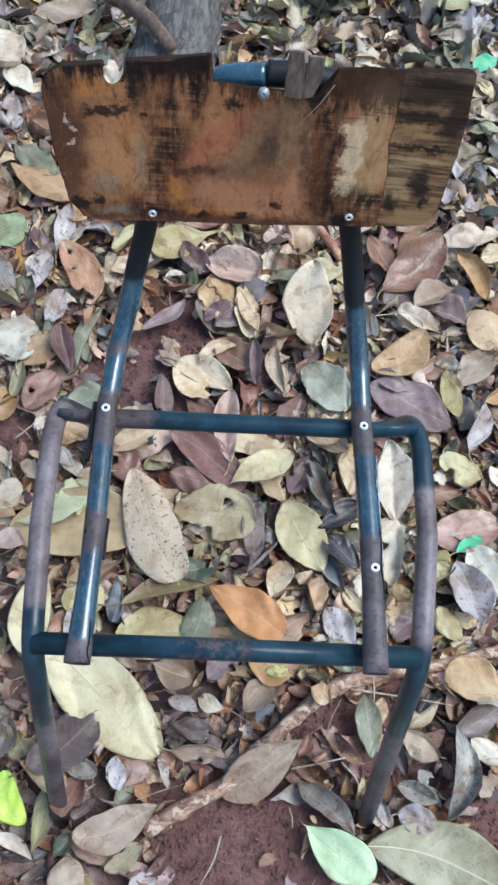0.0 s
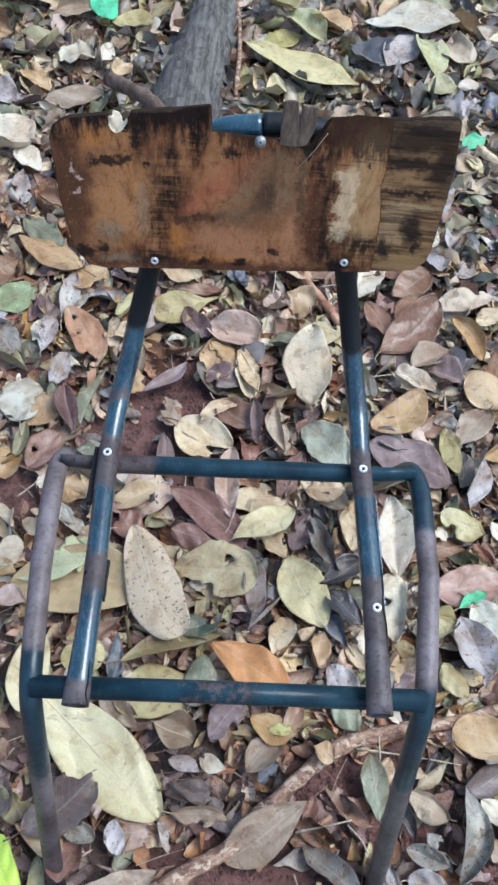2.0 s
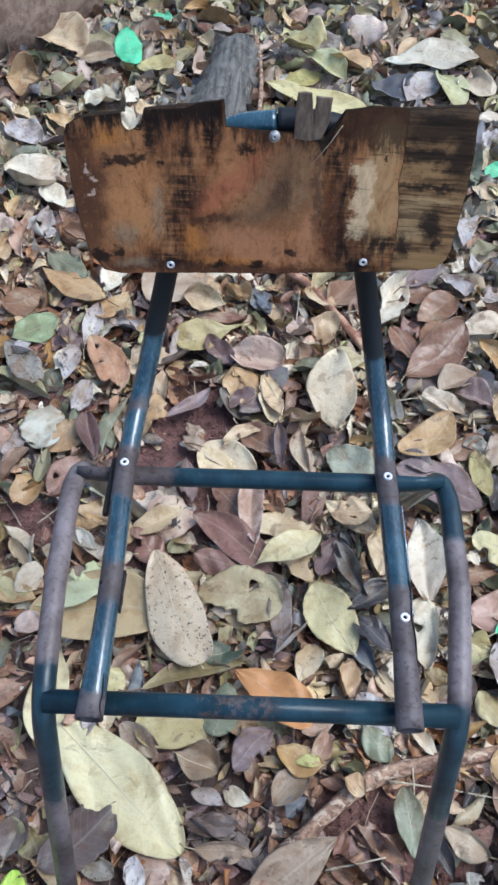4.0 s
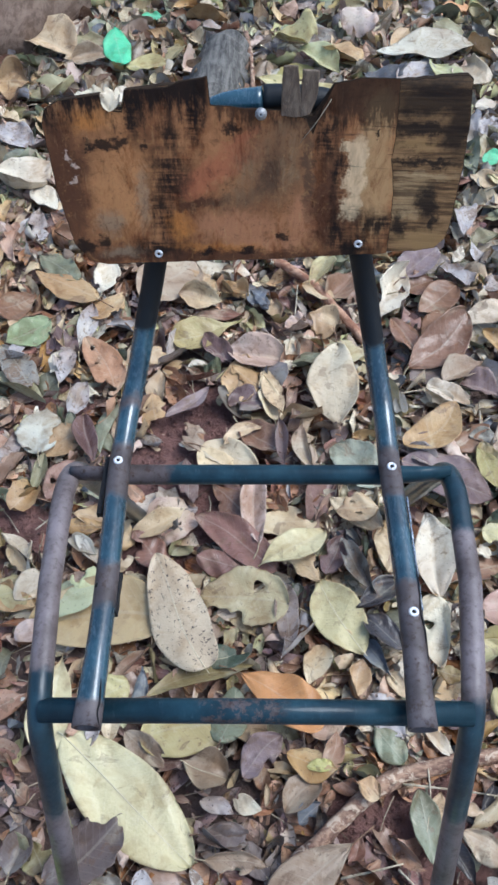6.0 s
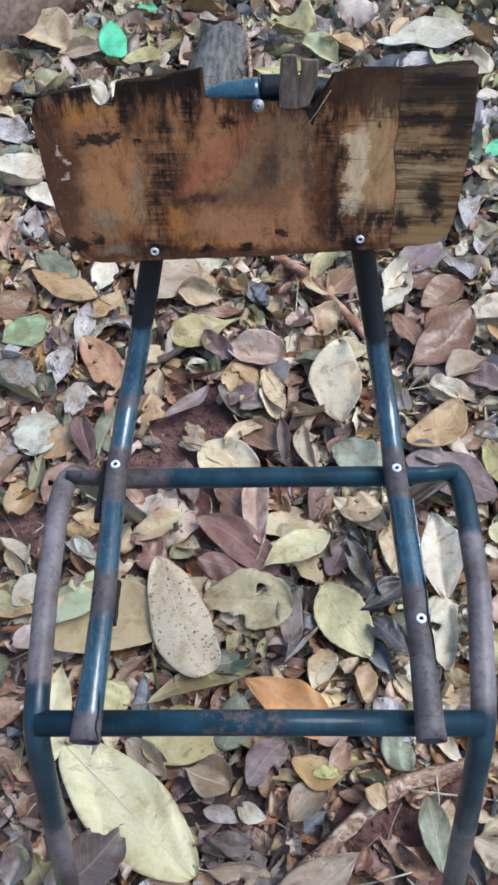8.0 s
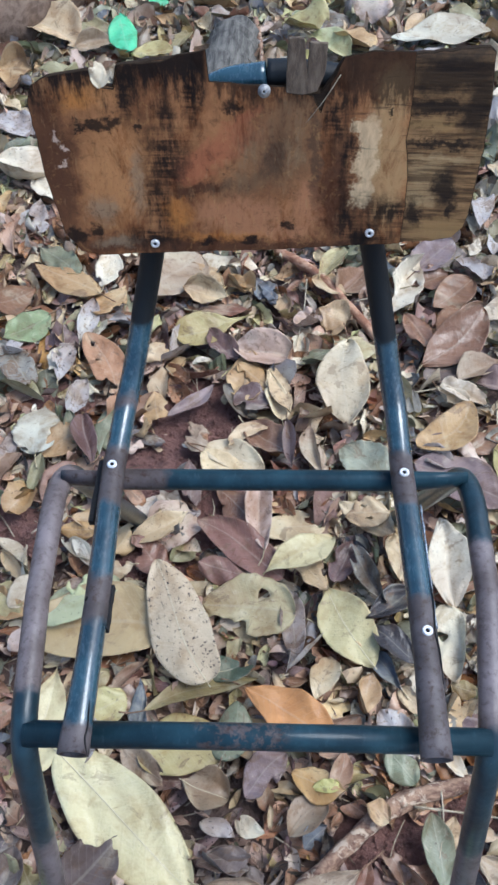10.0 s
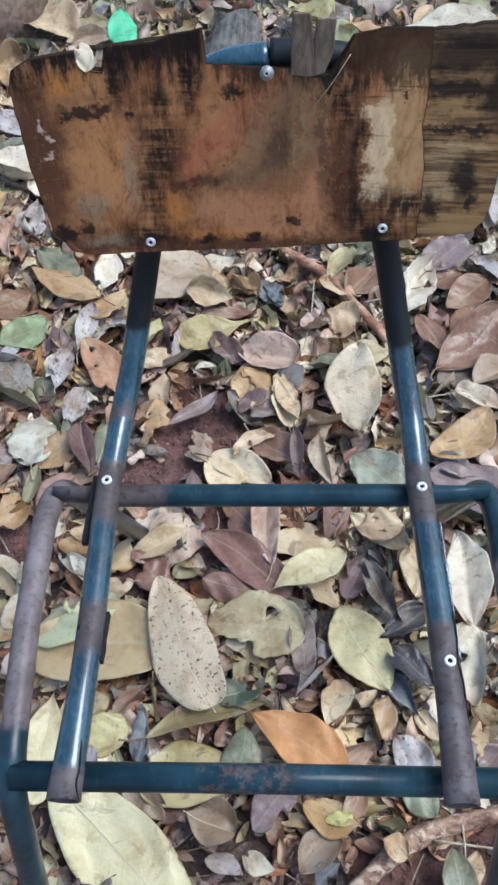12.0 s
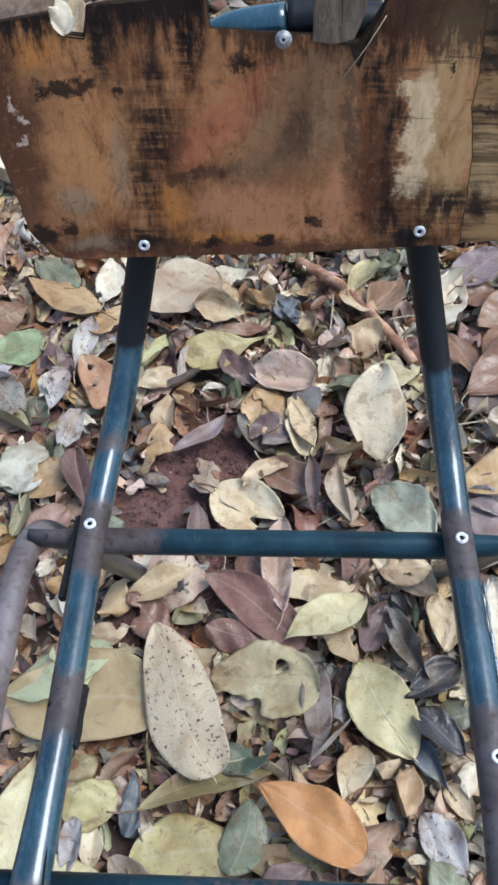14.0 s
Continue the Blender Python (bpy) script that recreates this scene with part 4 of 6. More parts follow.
def wooden(name, path, radius, material, label, category, rough=0.25, sides=14):
    """A stick or log: a tapered, knobbly sweep."""
    ob = part(name, sweep(bmesh.new(), path, radius, sides, rough=rough), material)
    return tagged(ob, label, category)


long_stick = [(-0.085, -0.318, 0.006), (-0.028, -0.283, 0.016), (0.027, -0.250, 0.018), (0.082, -0.194, 0.020), (0.131, -0.147, 0.019), (0.191, -0.102, 0.018), (0.279, -0.075, 0.019),
              (0.359, -0.060, 0.017), (0.441, -0.035, 0.016), (0.56, 0.0, 0.006)]
short_twig = [(0.0, 0.914, 0.006), (0.015, 0.901, 0.014), (0.083, 0.842, 0.019), (0.142, 0.756, 0.022), (0.190, 0.684, 0.018)]
fallen_stick = wooden("stick", spline(long_stick, 7), lambda s: 0.0125 - 0.002 * s + 0.0012 * math.sin(s * 31), stick_mat, "crooked pale brown fallen stick with flaking bark", "stick", 0.35)
wooden("twig", spline(short_twig, 6), lambda s: 0.0090 - 0.001 * s, twig_mat, "short reddish-brown twig lying on leaves", "twig", 0.3)
for kx, ky, kz, ax in ((0.083, -0.193, 0.029, (0.3, -0.6, 0.8)), (0.190, -0.101, 0.028, (-0.5, 0.5, 0.8)), (0.300, -0.071, 0.027, (0.2, -0.7, 0.7))):
    part("knot", ring_solid(bmesh.new(), ((0.008, -0.006), (0.0065, 0.0005), (0.004, 0.0028), (0.0015, 0.0020), (0, 0.0018)), (kx, ky, kz), ax, 12), stick_mat, fallen_stick, "broken-off knot")
keep_clear(long_stick, 0.022)
keep_clear(short_twig, 0.018)
wooden("log", spline([(-0.185, 1.00, -0.01), (-0.165, 1.20, 0.0), (-0.150, 1.36, 0.0), (-0.122, 1.56, 0.008), (-0.112, 1.645, 0.006), (-0.110, 1.672, 0.0)], 9),
       lambda s: 0.108 - 0.052 * s - (0.014 if s > 0.97 else 0.0), log_mat, "weathered dark grey log end half sunk in leaves", "log", 0.16, 32)
wooden("log", spline([(-1.00, 1.60, 0.0), (-0.80, 1.66, 0.02), (-0.66, 1.76, 0.02), (-0.58, 1.92, 0.0)], 9), 0.125, root_mat, "thick brown rotten log lying among leaves", "log", 0.25, 28)
wooden("stick", spline([(-0.33, 1.31, 0.05), (-0.275, 1.235, 0.085), (-0.215, 1.155, 0.118), (-0.165, 1.085, 0.118)], 6), lambda s: 0.0165 - 0.003 * s, root_mat, "short brown stick leaning on the log", "stick", 0.3)

wooden("twig", spline([(-0.069, 1.697, 0.030), (-0.049, 1.558, 0.030), (-0.045, 1.426, 0.030), (-0.047, 1.311, 0.030)], 6), lambda s: 0.0062 - 0.001 * s, stick_mat, "thin pale brown twig lying beside the log", "twig", 0.3, 10)


def straw(a, b, z, r=0.0013):
    mid = ((a[0] + b[0]) / 2 + 0.004, (a[1] + b[1]) / 2, z + 0.003)
    wooden("straw", spline([(*a, z), mid, (*b, z)], 4), lambda s: r * (1.1 - 0.5 * s), straw_mat, "thin dry straw lying across the leaves", "straw", 0.1, 7)["group"] = "straws on the leaves"


straw((0.063, 0.825), (0.045, 0.659), 0.021)
straw((0.385, 0.545), (0.368, 0.443), 0.021, 0.0018)
straw((0.311, 0.456), (0.401, 0.513), 0.020)
straw((0.248, 0.563), (0.311, 0.575), 0.020)
straw((-0.36, 0.27), (-0.32, 0.317), 0.018)
straw((0.151, 0.77), (0.197, 0.781), 0.022)
straw((0.12, -0.225), (0.201, -0.205), 0.021, 0.0018)
straw((0.195, -0.212), (0.224, -0.249), 0.018, 0.0016)
straw((0.024, -0.319), (-0.001, -0.383), 0.012, 0.0013)
straw((0.242, -0.083), (0.233, -0.17), 0.026, 0.0011)
straw((0.207, -0.107), (0.363, -0.122), 0.023, 0.0016)


def fallen_leaf(colour, x, y, yaw, length, width, z, seed, rib=0, **form):
    """One leaf with thickness, its stalk end at (x, y), pointing along yaw; some show a raised midrib with a stalk."""
    r = np.random.default_rng(seed)
    nl, nw = (40, 22) if width > 0.06 else (30, 16)
    form.setdefault("ragged", 0.7)
    if "roll" in form and form["roll"] < 0.6:
        form.setdefault("curl", 0.12)
    top, uv, quad = leaf_sheet(length, width, r, nl, nw, 1.0 if width < 0.06 else 0.7, **form)
    top[:, 2] -= top[:, 2].min() * 0.5
    count = len(top)
    low = top - np.array((0, 0, 0.0007))
    a, b = rim_edges(quad)
    me = raw_mesh("leaf", np.concatenate((top, low)), np.concatenate((quad, quad[:, ::-1] + count, np.stack((b, a, a + count, b + count), -1))), np.concatenate((uv, uv)), leaf_mats[colour])
    ob = new("leaf", me)
    ob.matrix_world = pose(x, y, z + 0.004, r.normal(0, 5), r.normal(0, 2.5), yaw)
    way = radians(yaw)
    placed.append((x + math.cos(way) * length / 2, y + math.sin(way) * length / 2, math.cos(way), math.sin(way), length, width, z))
    tagged(ob, WORDS[colour] + " fallen leaf lying on the litter", "leaf", "fallen leaves")
    foot = np.nonzero((uv[:, 0] < 1e-6) & (np.abs(uv[:, 1] - 0.5) < 1e-6))[0]
    if not rib and len(foot) and length > 0.05 and r.random() < 0.5:
        a, reach, sway = Vector(top[foot[0]]), length * r.uniform(0.14, 0.3), length * r.uniform(-0.08, 0.08)
        part("stalk", sweep(bmesh.new(), spline([a + Vector((0.004, 0, 0)), a + Vector((-0.5 * reach, 0.3 * sway, -0.001)), a + Vector((-reach, sway, r.uniform(-0.006, 0.003)))], 4),
                            lambda t: 0.0009 + 0.0004 * t, 6), stalk_mats[seed % 2], ob, "thin dry leaf stalk")
    if rib:
        spine = top[np.abs(uv[:, 1] - 0.5) < 1e-6]
        path = [Vector(spine[0]) - Vector((0.04 * length, 0.006 * length, -0.001)), *(Vector(q) + Vector((0, 0, 0.0001)) for q in spine[:-2:2])]
        k = 0.0013 if width > 0.1 else 0.0007
        part("midrib", sweep(bmesh.new(), path, lambda s: k * (1.0 - 0.8 * s), 6), rib_mat, ob, "pale raised midrib")
    return ob


fallen_leaf("olive", -0.263, 1.557, 68, 0.121, 0.044, 0.0105, 7)
fallen_leaf("cream", -0.211, 1.702, -60, 0.069, 0.050, 0.0111, 8)
fallen_leaf("cream", -0.288, 1.409, -130, 0.074, 0.054, 0.0116, 11)
fallen_leaf("white", -0.445, 1.033, 131, 0.094, 0.055, 0.0153, 14)
fallen_leaf("tan", -0.553, 1.068, -92, 0.075, 0.035, 0.0112, 15)
fallen_leaf("lilac", -0.464, 0.938, 99, 0.092, 0.043, 0.0157, 16)
fallen_leaf("pink", -0.505, 0.877, 100, 0.120, 0.043, 0.0105, 17)
fallen_leaf("tan", -0.544, 0.874, 99, 0.074, 0.031, 0.0108, 18)
fallen_leaf("cream", -0.629, 1.379, -44, 0.100, 0.041, 0.0108, 19)
fallen_leaf("tan", -0.542, 1.356, -38, 0.101, 0.056, 0.0116, 20)
fallen_leaf("brown", -0.365, 0.940, 164, 0.078, 0.050, 0.0069, 21)
fallen_leaf("olive", -0.491, 1.622, 37, 0.096, 0.085, 0.0107, 22)
fallen_leaf("tan", -0.228, 1.786, -6, 0.120, 0.066, 0.0115, 23)
fallen_leaf("mint", -0.350, 1.780, 1, 0.059, 0.056, 0.0152, 24)
fallen_leaf("olive", 0.407, 1.744, -26, 0.090, 0.102, 0.0113, 39)
fallen_leaf("tan", 0.293, 1.659, 58, 0.105, 0.044, 0.0117, 40)
fallen_leaf("orange", 0.434, 1.808, 36, 0.105, 0.064, 0.0116, 41)
fallen_leaf("grey", 0.075, 1.681, 17, 0.096, 0.099, 0.0064, 43)
fallen_leaf("yellow", 0.477, 1.185, -59, 0.061, 0.032, 0.0152, 44)
fallen_leaf("cream", 0.440, 1.176, -41, 0.086, 0.056, 0.0106, 46)
fallen_leaf("lilac", 0.434, 1.102, -103, 0.133, 0.050, 0.0109, 47)
fallen_leaf("white", 0.477, 1.417, 15, 0.054, 0.044, 0.0112, 48)
fallen_leaf("lilac", 0.480, 1.355, -28, 0.051, 0.065, 0.0105, 49)
fallen_leaf("white", 0.376, 0.898, 63, 0.049, 0.026, 0.0113, 50)
fallen_leaf("olive", 0.413, 0.947, 21, 0.073, 0.049, 0.0109, 51)
fallen_leaf("brown", -0.528, 0.755, 25, 0.088, 0.085, 0.0061, 58)
fallen_leaf("olive", -0.497, 0.598, -33, 0.131, 0.052, 0.0060, 63)
fallen_leaf("pink", -0.440, 0.344, 64, 0.083, 0.044, 0.0107, 69)
fallen_leaf("olive", -0.377, 0.345, 85, 0.075, 0.031, 0.0116, 70)
fallen_leaf("tan", -0.087, 0.838, -45, 0.071, 0.049, 0.0114, 78)
fallen_leaf("rust", -0.136, 0.748, 1, 0.098, 0.052, 0.0061, 79)
fallen_leaf("white", -0.477, 0.510, 32, 0.032, 0.041, 0.0112, 87)
fallen_leaf("pink", -0.465, 0.461, -58, 0.079, 0.039, 0.0116, 88)
fallen_leaf("tan", 0.002, 0.800, -64, 0.069, 0.039, 0.0109, 93)
fallen_leaf("lilac", 0.427, 0.828, 36, 0.054, 0.042, 0.0111, 112)
fallen_leaf("bluegrey", -0.033, 0.811, -41, 0.057, 0.048, 0.0158, 117)
fallen_leaf("white", -0.293, 0.259, -43, 0.079, 0.028, 0.0160, 122)
fallen_leaf("tan", -0.302, 0.302, -11, 0.067, 0.048, 0.0064, 123)
fallen_leaf("tan", -0.336, 0.136, 167, 0.081, 0.055, 0.0155, 135)
fallen_leaf("cream", -0.398, 0.238, -50, 0.062, 0.026, 0.0117, 136)
fallen_leaf("brown", -0.212, 0.026, 41, 0.075, 0.023, 0.0109, 140)
fallen_leaf("cream", 0.117, 0.342, -34, 0.100, 0.056, 0.0109, 151)
fallen_leaf("white", 0.342, 0.262, -36, 0.039, 0.022, 0.0109, 157)
fallen_leaf("yellowolive", 0.267, 0.055, -18, 0.041, 0.029, 0.0112, 160)
fallen_leaf("cream", 0.197, 0.050, -53, 0.050, 0.033, 0.0105, 161)
fallen_leaf("brown", 0.274, 0.203, 17, 0.162, 0.041, 0.0066, 165)
fallen_leaf("darkgreen", -0.209, -0.356, 55, 0.035, 0.028, 0.0113, 176)
fallen_leaf("lilac", -0.074, -0.218, -67, 0.047, 0.021, 0.0117, 177)
fallen_leaf("greytan", 0.396, -0.247, 33, 0.044, 0.032, 0.0113, 195)
fallen_leaf("lilac", 0.254, -0.253, -72, 0.047, 0.022, 0.0114, 196)
fallen_leaf("brown", 0.079, -0.355, 19, 0.037, 0.022, 0.0107, 198)
fallen_leaf("olive", -0.318, -0.185, -47, 0.057, 0.040, 0.0110, 199)
fallen_leaf("brown", -0.328, -0.121, -37, 0.040, 0.031, 0.0108, 201)
fallen_leaf("darkgrey", 0.265, -0.171, -63, 0.063, 0.031, 0.0113, 203)
fallen_leaf("grey", 0.308, -0.217, -45, 0.033, 0.030, 0.0106, 204)
fallen_leaf("darkgrey", 0.337, -0.093, -121, 0.051, 0.024, 0.0111, 205)
fallen_leaf("bluegrey", -0.032, 0.826, -59, 0.077, 0.036, 0.0152, 210)
fallen_leaf("tan", -0.082, 0.830, -41, 0.067, 0.052, 0.0107, 211)
fallen_leaf("rust", -0.138, 0.589, 18, 0.091, 0.031, 0.0067, 216)
fallen_leaf("redbrown", -0.080, 0.367, -47, 0.122, 0.068, 0.0071, 218)
fallen_leaf("brown", 0.181, 0.867, -127, 0.100, 0.060, 0.0108, 221)
fallen_leaf("rust", 0.411, 0.235, -47, 0.047, 0.023, 0.0154, 230)
fallen_leaf("plum", 0.321, 0.014, -141, 0.070, 0.039, 0.0065, 234)
fallen_leaf("redbrown", 0.190, -0.198, 117, 0.059, 0.025, 0.0067, 239)
fallen_leaf("olive", -0.091, -0.334, -140, 0.057, 0.030, 0.0112, 240)
fallen_leaf("lilac", -0.223, -0.009, -92, 0.065, 0.032, 0.0161, 245)
fallen_leaf("pale", -0.203, -0.006, -87, 0.057, 0.029, 0.0105, 246)
fallen_leaf("white", 0.232, 0.078, -103, 0.045, 0.028, 0.0155, 254)
fallen_leaf("olive", -0.287, -0.191, -63, 0.051, 0.047, 0.0108, 262)

# the leaves that lie on top and can be told apart best
fallen_leaf("bigtan", -0.125, 0.126, -177, 0.218, 0.120, 0.010, 1002, base=0.5, tip=0.6, roll=0.12, arc=-0.1, ragged=0)
fallen_leaf("palegreen", -0.210, 0.192, -152, 0.145, 0.069, 0.019, 1003, base=0.6, tip=0.7, roll=0.3, ragged=0.3)
fallen_leaf("yellow", -0.286, -0.085, 88, 0.142, 0.063, 0.016, 1004, base=0.5, tip=0.95, roll=0.3, bend=0.03, ragged=0)
fallen_leaf("yellowtan", -0.242, -0.006, 26, 0.068, 0.056, 0.014, 1005, base=0.6, tip=0.4, roll=0.5, ragged=0.2)
fallen_leaf("yellowolive", -0.153, -0.001, 18, 0.163, 0.040, 0.020, 1006, base=0.85, tip=0.8, bend=0.07, roll=0.9, ragged=0)
fallen_leaf("yellowtan", -0.156, -0.058, 13, 0.132, 0.082, 0.010, 1007, base=0.55, tip=0.6, roll=0.2, ragged=0, bend=0.05)
fallen_leaf("greygreen", -0.044, -0.060, 77, 0.082, 0.053, 0.016, 1008, base=0.5, tip=0.55, roll=0.4, ragged=0.2)
fallen_leaf("bluegrey", -0.160, -0.027, 89, 0.070, 0.038, 0.010, 1009, roll=0.9)
fallen_leaf("darkgreen", -0.074, 0.059, 23, 0.086, 0.047, 0.012, 1010, rib=1, roll=0.2, base=0.5, tip=0.6)
fallen_leaf("olivetan", 0.051, 0.149, 175, 0.136, 0.098, 0.016, 1011, base=0.5, tip=0.6, roll=0.35, ragged=0.8, holes=1)
fallen_leaf("purplebrown", 0.031, 0.206, 145, 0.165, 0.069, 0.018, 1012, base=0.5, tip=0.75, roll=0.5, ragged=0, bend=-0.04)
fallen_leaf("purplebrown", -0.019, 0.206, 168, 0.079, 0.044, 0.014, 1013, roll=0.5, ragged=0)
fallen_leaf("cream", -0.119, 0.316, -148, 0.101, 0.042, 0.018, 1014, base=1.1, tip=0.6, roll=0.5, bend=0.05, ragged=0)
fallen_leaf("cream", -0.195, 0.223, -158, 0.059, 0.035, 0.014, 1015, ragged=0.8)
fallen_leaf("rust", -0.141, 0.205, 134, 0.088, 0.052, 0.010, 1016, ragged=0.4)
fallen_leaf("tan", -0.241, 0.234, 55, 0.067, 0.048, 0.012, 1017, ragged=0.8)
fallen_leaf("yellow", 0.001, 0.208, 33, 0.131, 0.058, 0.024, 1018, base=1.15, tip=0.5, roll=0.45, bend=-0.03, ragged=0)
fallen_leaf("cream", 0.015, 0.256, -40, 0.109, 0.053, 0.017, 1019, ragged=1, holes=1, roll=0.4)
fallen_leaf("cream", 0.000, 0.282, 13, 0.098, 0.061, 0.012, 1020, base=0.5, tip=0.5, ragged=0.5)
fallen_leaf("yellowgreen", 0.162, 0.074, 119, 0.139, 0.077, 0.022, 1021, base=0.75, tip=0.75, roll=0.3, ragged=0.5, bend=0.04, rib=1)
fallen_leaf("ochre", 0.162, 0.078, 150, 0.053, 0.031, 0.013, 1022, ragged=0, base=0.9)
fallen_leaf("lilac", 0.045, 0.187, -86, 0.106, 0.041, 0.014, 1023, roll=0.8, base=0.5, tip=0.6, ragged=0.3)
fallen_leaf("orange", -0.018, 0.036, -31, 0.139, 0.075, 0.026, 1024, base=0.66, tip=0.38, belly=0.60, roll=0.35, ragged=0, bend=0.03, arc=0.1)
fallen_leaf("grey", 0.133, 0.265, -63, 0.110, 0.049, 0.018, 1025, roll=1.1, ragged=0.4)
fallen_leaf("plum", 0.107, 0.204, 68, 0.083, 0.044, 0.013, 1026, roll=1, ragged=0.4)
fallen_leaf("darkgrey", 0.220, 0.191, -144, 0.085, 0.056, 0.021, 1027, roll=1.2, base=0.6, tip=0.9, ragged=0.2)
fallen_leaf("darkgrey", 0.220, 0.081, 140, 0.082, 0.053, 0.022, 1028, roll=1.2, base=0.6, tip=0.9, ragged=0.2)
fallen_leaf("white", 0.270, 0.314, -85, 0.147, 0.070, 0.020, 1029, base=0.7, tip=0.75, fold=0.55, roll=0.2, ragged=0.1)
fallen_leaf("pale", 0.269, 0.171, -86, 0.117, 0.067, 0.016, 1030, base=0.45, tip=0.6, roll=0.3, ragged=0.2, holes=1)
fallen_leaf("tan", 0.149, 0.010, 80, 0.060, 0.044, 0.013, 1031, ragged=0.3)
fallen_leaf("cream", 0.079, 0.025, 69, 0.070, 0.043, 0.013, 1032, ragged=0.4)
fallen_leaf("bluegrey", 0.201, 0.045, 127, 0.074, 0.038, 0.011, 1033, roll=0.7)
fallen_leaf("redtan", 0.086, -0.048, 46, 0.077, 0.054, 0.014, 1034, ragged=0.2)
fallen_leaf("lilac", 0.214, -0.043, 128, 0.075, 0.051, 0.012, 1035, roll=0.6, ragged=0.5)
fallen_leaf("ochre", -0.322, 0.770, 152, 0.153, 0.065, 0.019, 1036, base=0.6, tip=0.85, roll=0.25, ragged=0, bend=-0.03)
fallen_leaf("greygreen", -0.367, 0.830, 143, 0.118, 0.059, 0.013, 1037, ragged=0.3)
fallen_leaf("green", -0.409, 0.722, -142, 0.098, 0.070, 0.017, 1038, base=0.55, tip=0.8, roll=0.4, ragged=0.4)
fallen_leaf("lilac", -0.343, 0.653, 83, 0.106, 0.039, 0.018, 1039, roll=0.7, ragged=0.1)
fallen_leaf("white", -0.407, 0.561, 61, 0.099, 0.043, 0.020, 1040, ragged=1, torn=1, roll=0.6)
fallen_leaf("lilac", -0.370, 0.573, 73, 0.075, 0.044, 0.013, 1041, holes=3, ragged=0.6)
fallen_leaf("peach", -0.261, 0.537, 118, 0.151, 0.066, 0.019, 1042, holes=2, ragged=0.1, curl=0, roll=0.3, base=0.6, tip=0.5)
fallen_leaf("whitegreen", -0.379, 0.415, 92, 0.103, 0.082, 0.020, 1043, base=0.45, tip=0.75, roll=0.3, ragged=1.2)
fallen_leaf("purple", -0.281, 0.397, 108, 0.098, 0.042, 0.018, 1044, roll=0.5, ragged=0, base=0.8)
fallen_leaf("tan", -0.370, 0.410, 40, 0.084, 0.063, 0.012, 1045, holes=1, ragged=0.4)
fallen_leaf("greytan", -0.144, 0.884, -127, 0.156, 0.118, 0.016, 1046, base=0.5, tip=0.6, roll=0.25, ragged=0.3)
fallen_leaf("white", -0.317, 0.790, 88, 0.093, 0.053, 0.018, 1047, ragged=1, roll=0.5)
fallen_leaf("tan", -0.277, 0.797, -120, 0.094, 0.073, 0.012, 1048, ragged=0.6)
fallen_leaf("cream", -0.085, 0.772, 172, 0.084, 0.055, 0.020, 1049, roll=0.9, ragged=0.1)
fallen_leaf("tan", -0.093, 0.801, 137, 0.089, 0.054, 0.015, 1050, roll=0.7, ragged=0.3)
fallen_leaf("yellowtan", -0.035, 0.730, -156, 0.147, 0.067, 0.019, 1051, base=1.2, tip=0.4, belly=0.68, roll=0.5, ragged=0.1)
fallen_leaf("plum", -0.053, 0.618, 128, 0.098, 0.044, 0.016, 1052, roll=0.8)
fallen_leaf("cream", -0.238, 0.612, 35, 0.075, 0.045, 0.017, 1053, ragged=1, torn=1)
fallen_leaf("palegreen", -0.235, 0.659, 71, 0.080, 0.046, 0.013, 1054, ragged=0.5)
fallen_leaf("tan", -0.172, 0.457, 105, 0.094, 0.050, 0.019, 1055, ragged=1, holes=1, roll=0.7)
fallen_leaf("mauve", -0.095, 0.567, -135, 0.103, 0.035, 0.020, 1056, roll=1.3, bend=0.1, ragged=0.1)
fallen_leaf("greytan", -0.088, 0.436, 150, 0.084, 0.063, 0.014, 1057, ragged=1, roll=0.4)
fallen_leaf("cream", -0.101, 0.437, -24, 0.109, 0.055, 0.018, 1058, ragged=0.7, base=0.45, tip=0.55, roll=0.4)
fallen_leaf("mauve", -0.110, 0.300, 98, 0.116, 0.036, 0.015, 1059, roll=0.5, ragged=0.1, base=0.6)
fallen_leaf("pale", 0.136, 0.668, -90, 0.186, 0.097, 0.024, 1060, base=0.5, tip=0.78, belly=0.58, roll=0.3, ragged=0)
fallen_leaf("olivetan", 0.197, 0.671, -158, 0.118, 0.061, 0.017, 1061, ragged=0.3, base=0.5)
fallen_leaf("palepink", -0.066, 0.649, -8, 0.108, 0.069, 0.020, 1062, ragged=0.2, base=0.5, tip=0.5, roll=0.3)
fallen_leaf("tan", -0.058, 0.611, -38, 0.112, 0.065, 0.013, 1063, ragged=0.5)
fallen_leaf("cream", 0.002, 0.604, -71, 0.113, 0.043, 0.016, 1064, roll=0.9, ragged=0.3)
fallen_leaf("greygreen", 0.109, 0.647, -151, 0.072, 0.066, 0.019, 1065, roll=0.9, ragged=0.3)
fallen_leaf("palepink", 0.040, 0.707, 13, 0.053, 0.067, 0.020, 1066, base=0.45, tip=0.45, ragged=0.4)
fallen_leaf("tan", 0.141, 0.717, 155, 0.062, 0.080, 0.013, 1067, ragged=0.8)
fallen_leaf("yellowtan", 0.126, 0.912, -113, 0.104, 0.055, 0.016, 1068, ragged=0.2)
fallen_leaf("tan", 0.134, 0.785, 148, 0.073, 0.060, 0.019, 1069, base=0.6, tip=0.8, roll=0.5, ragged=0)
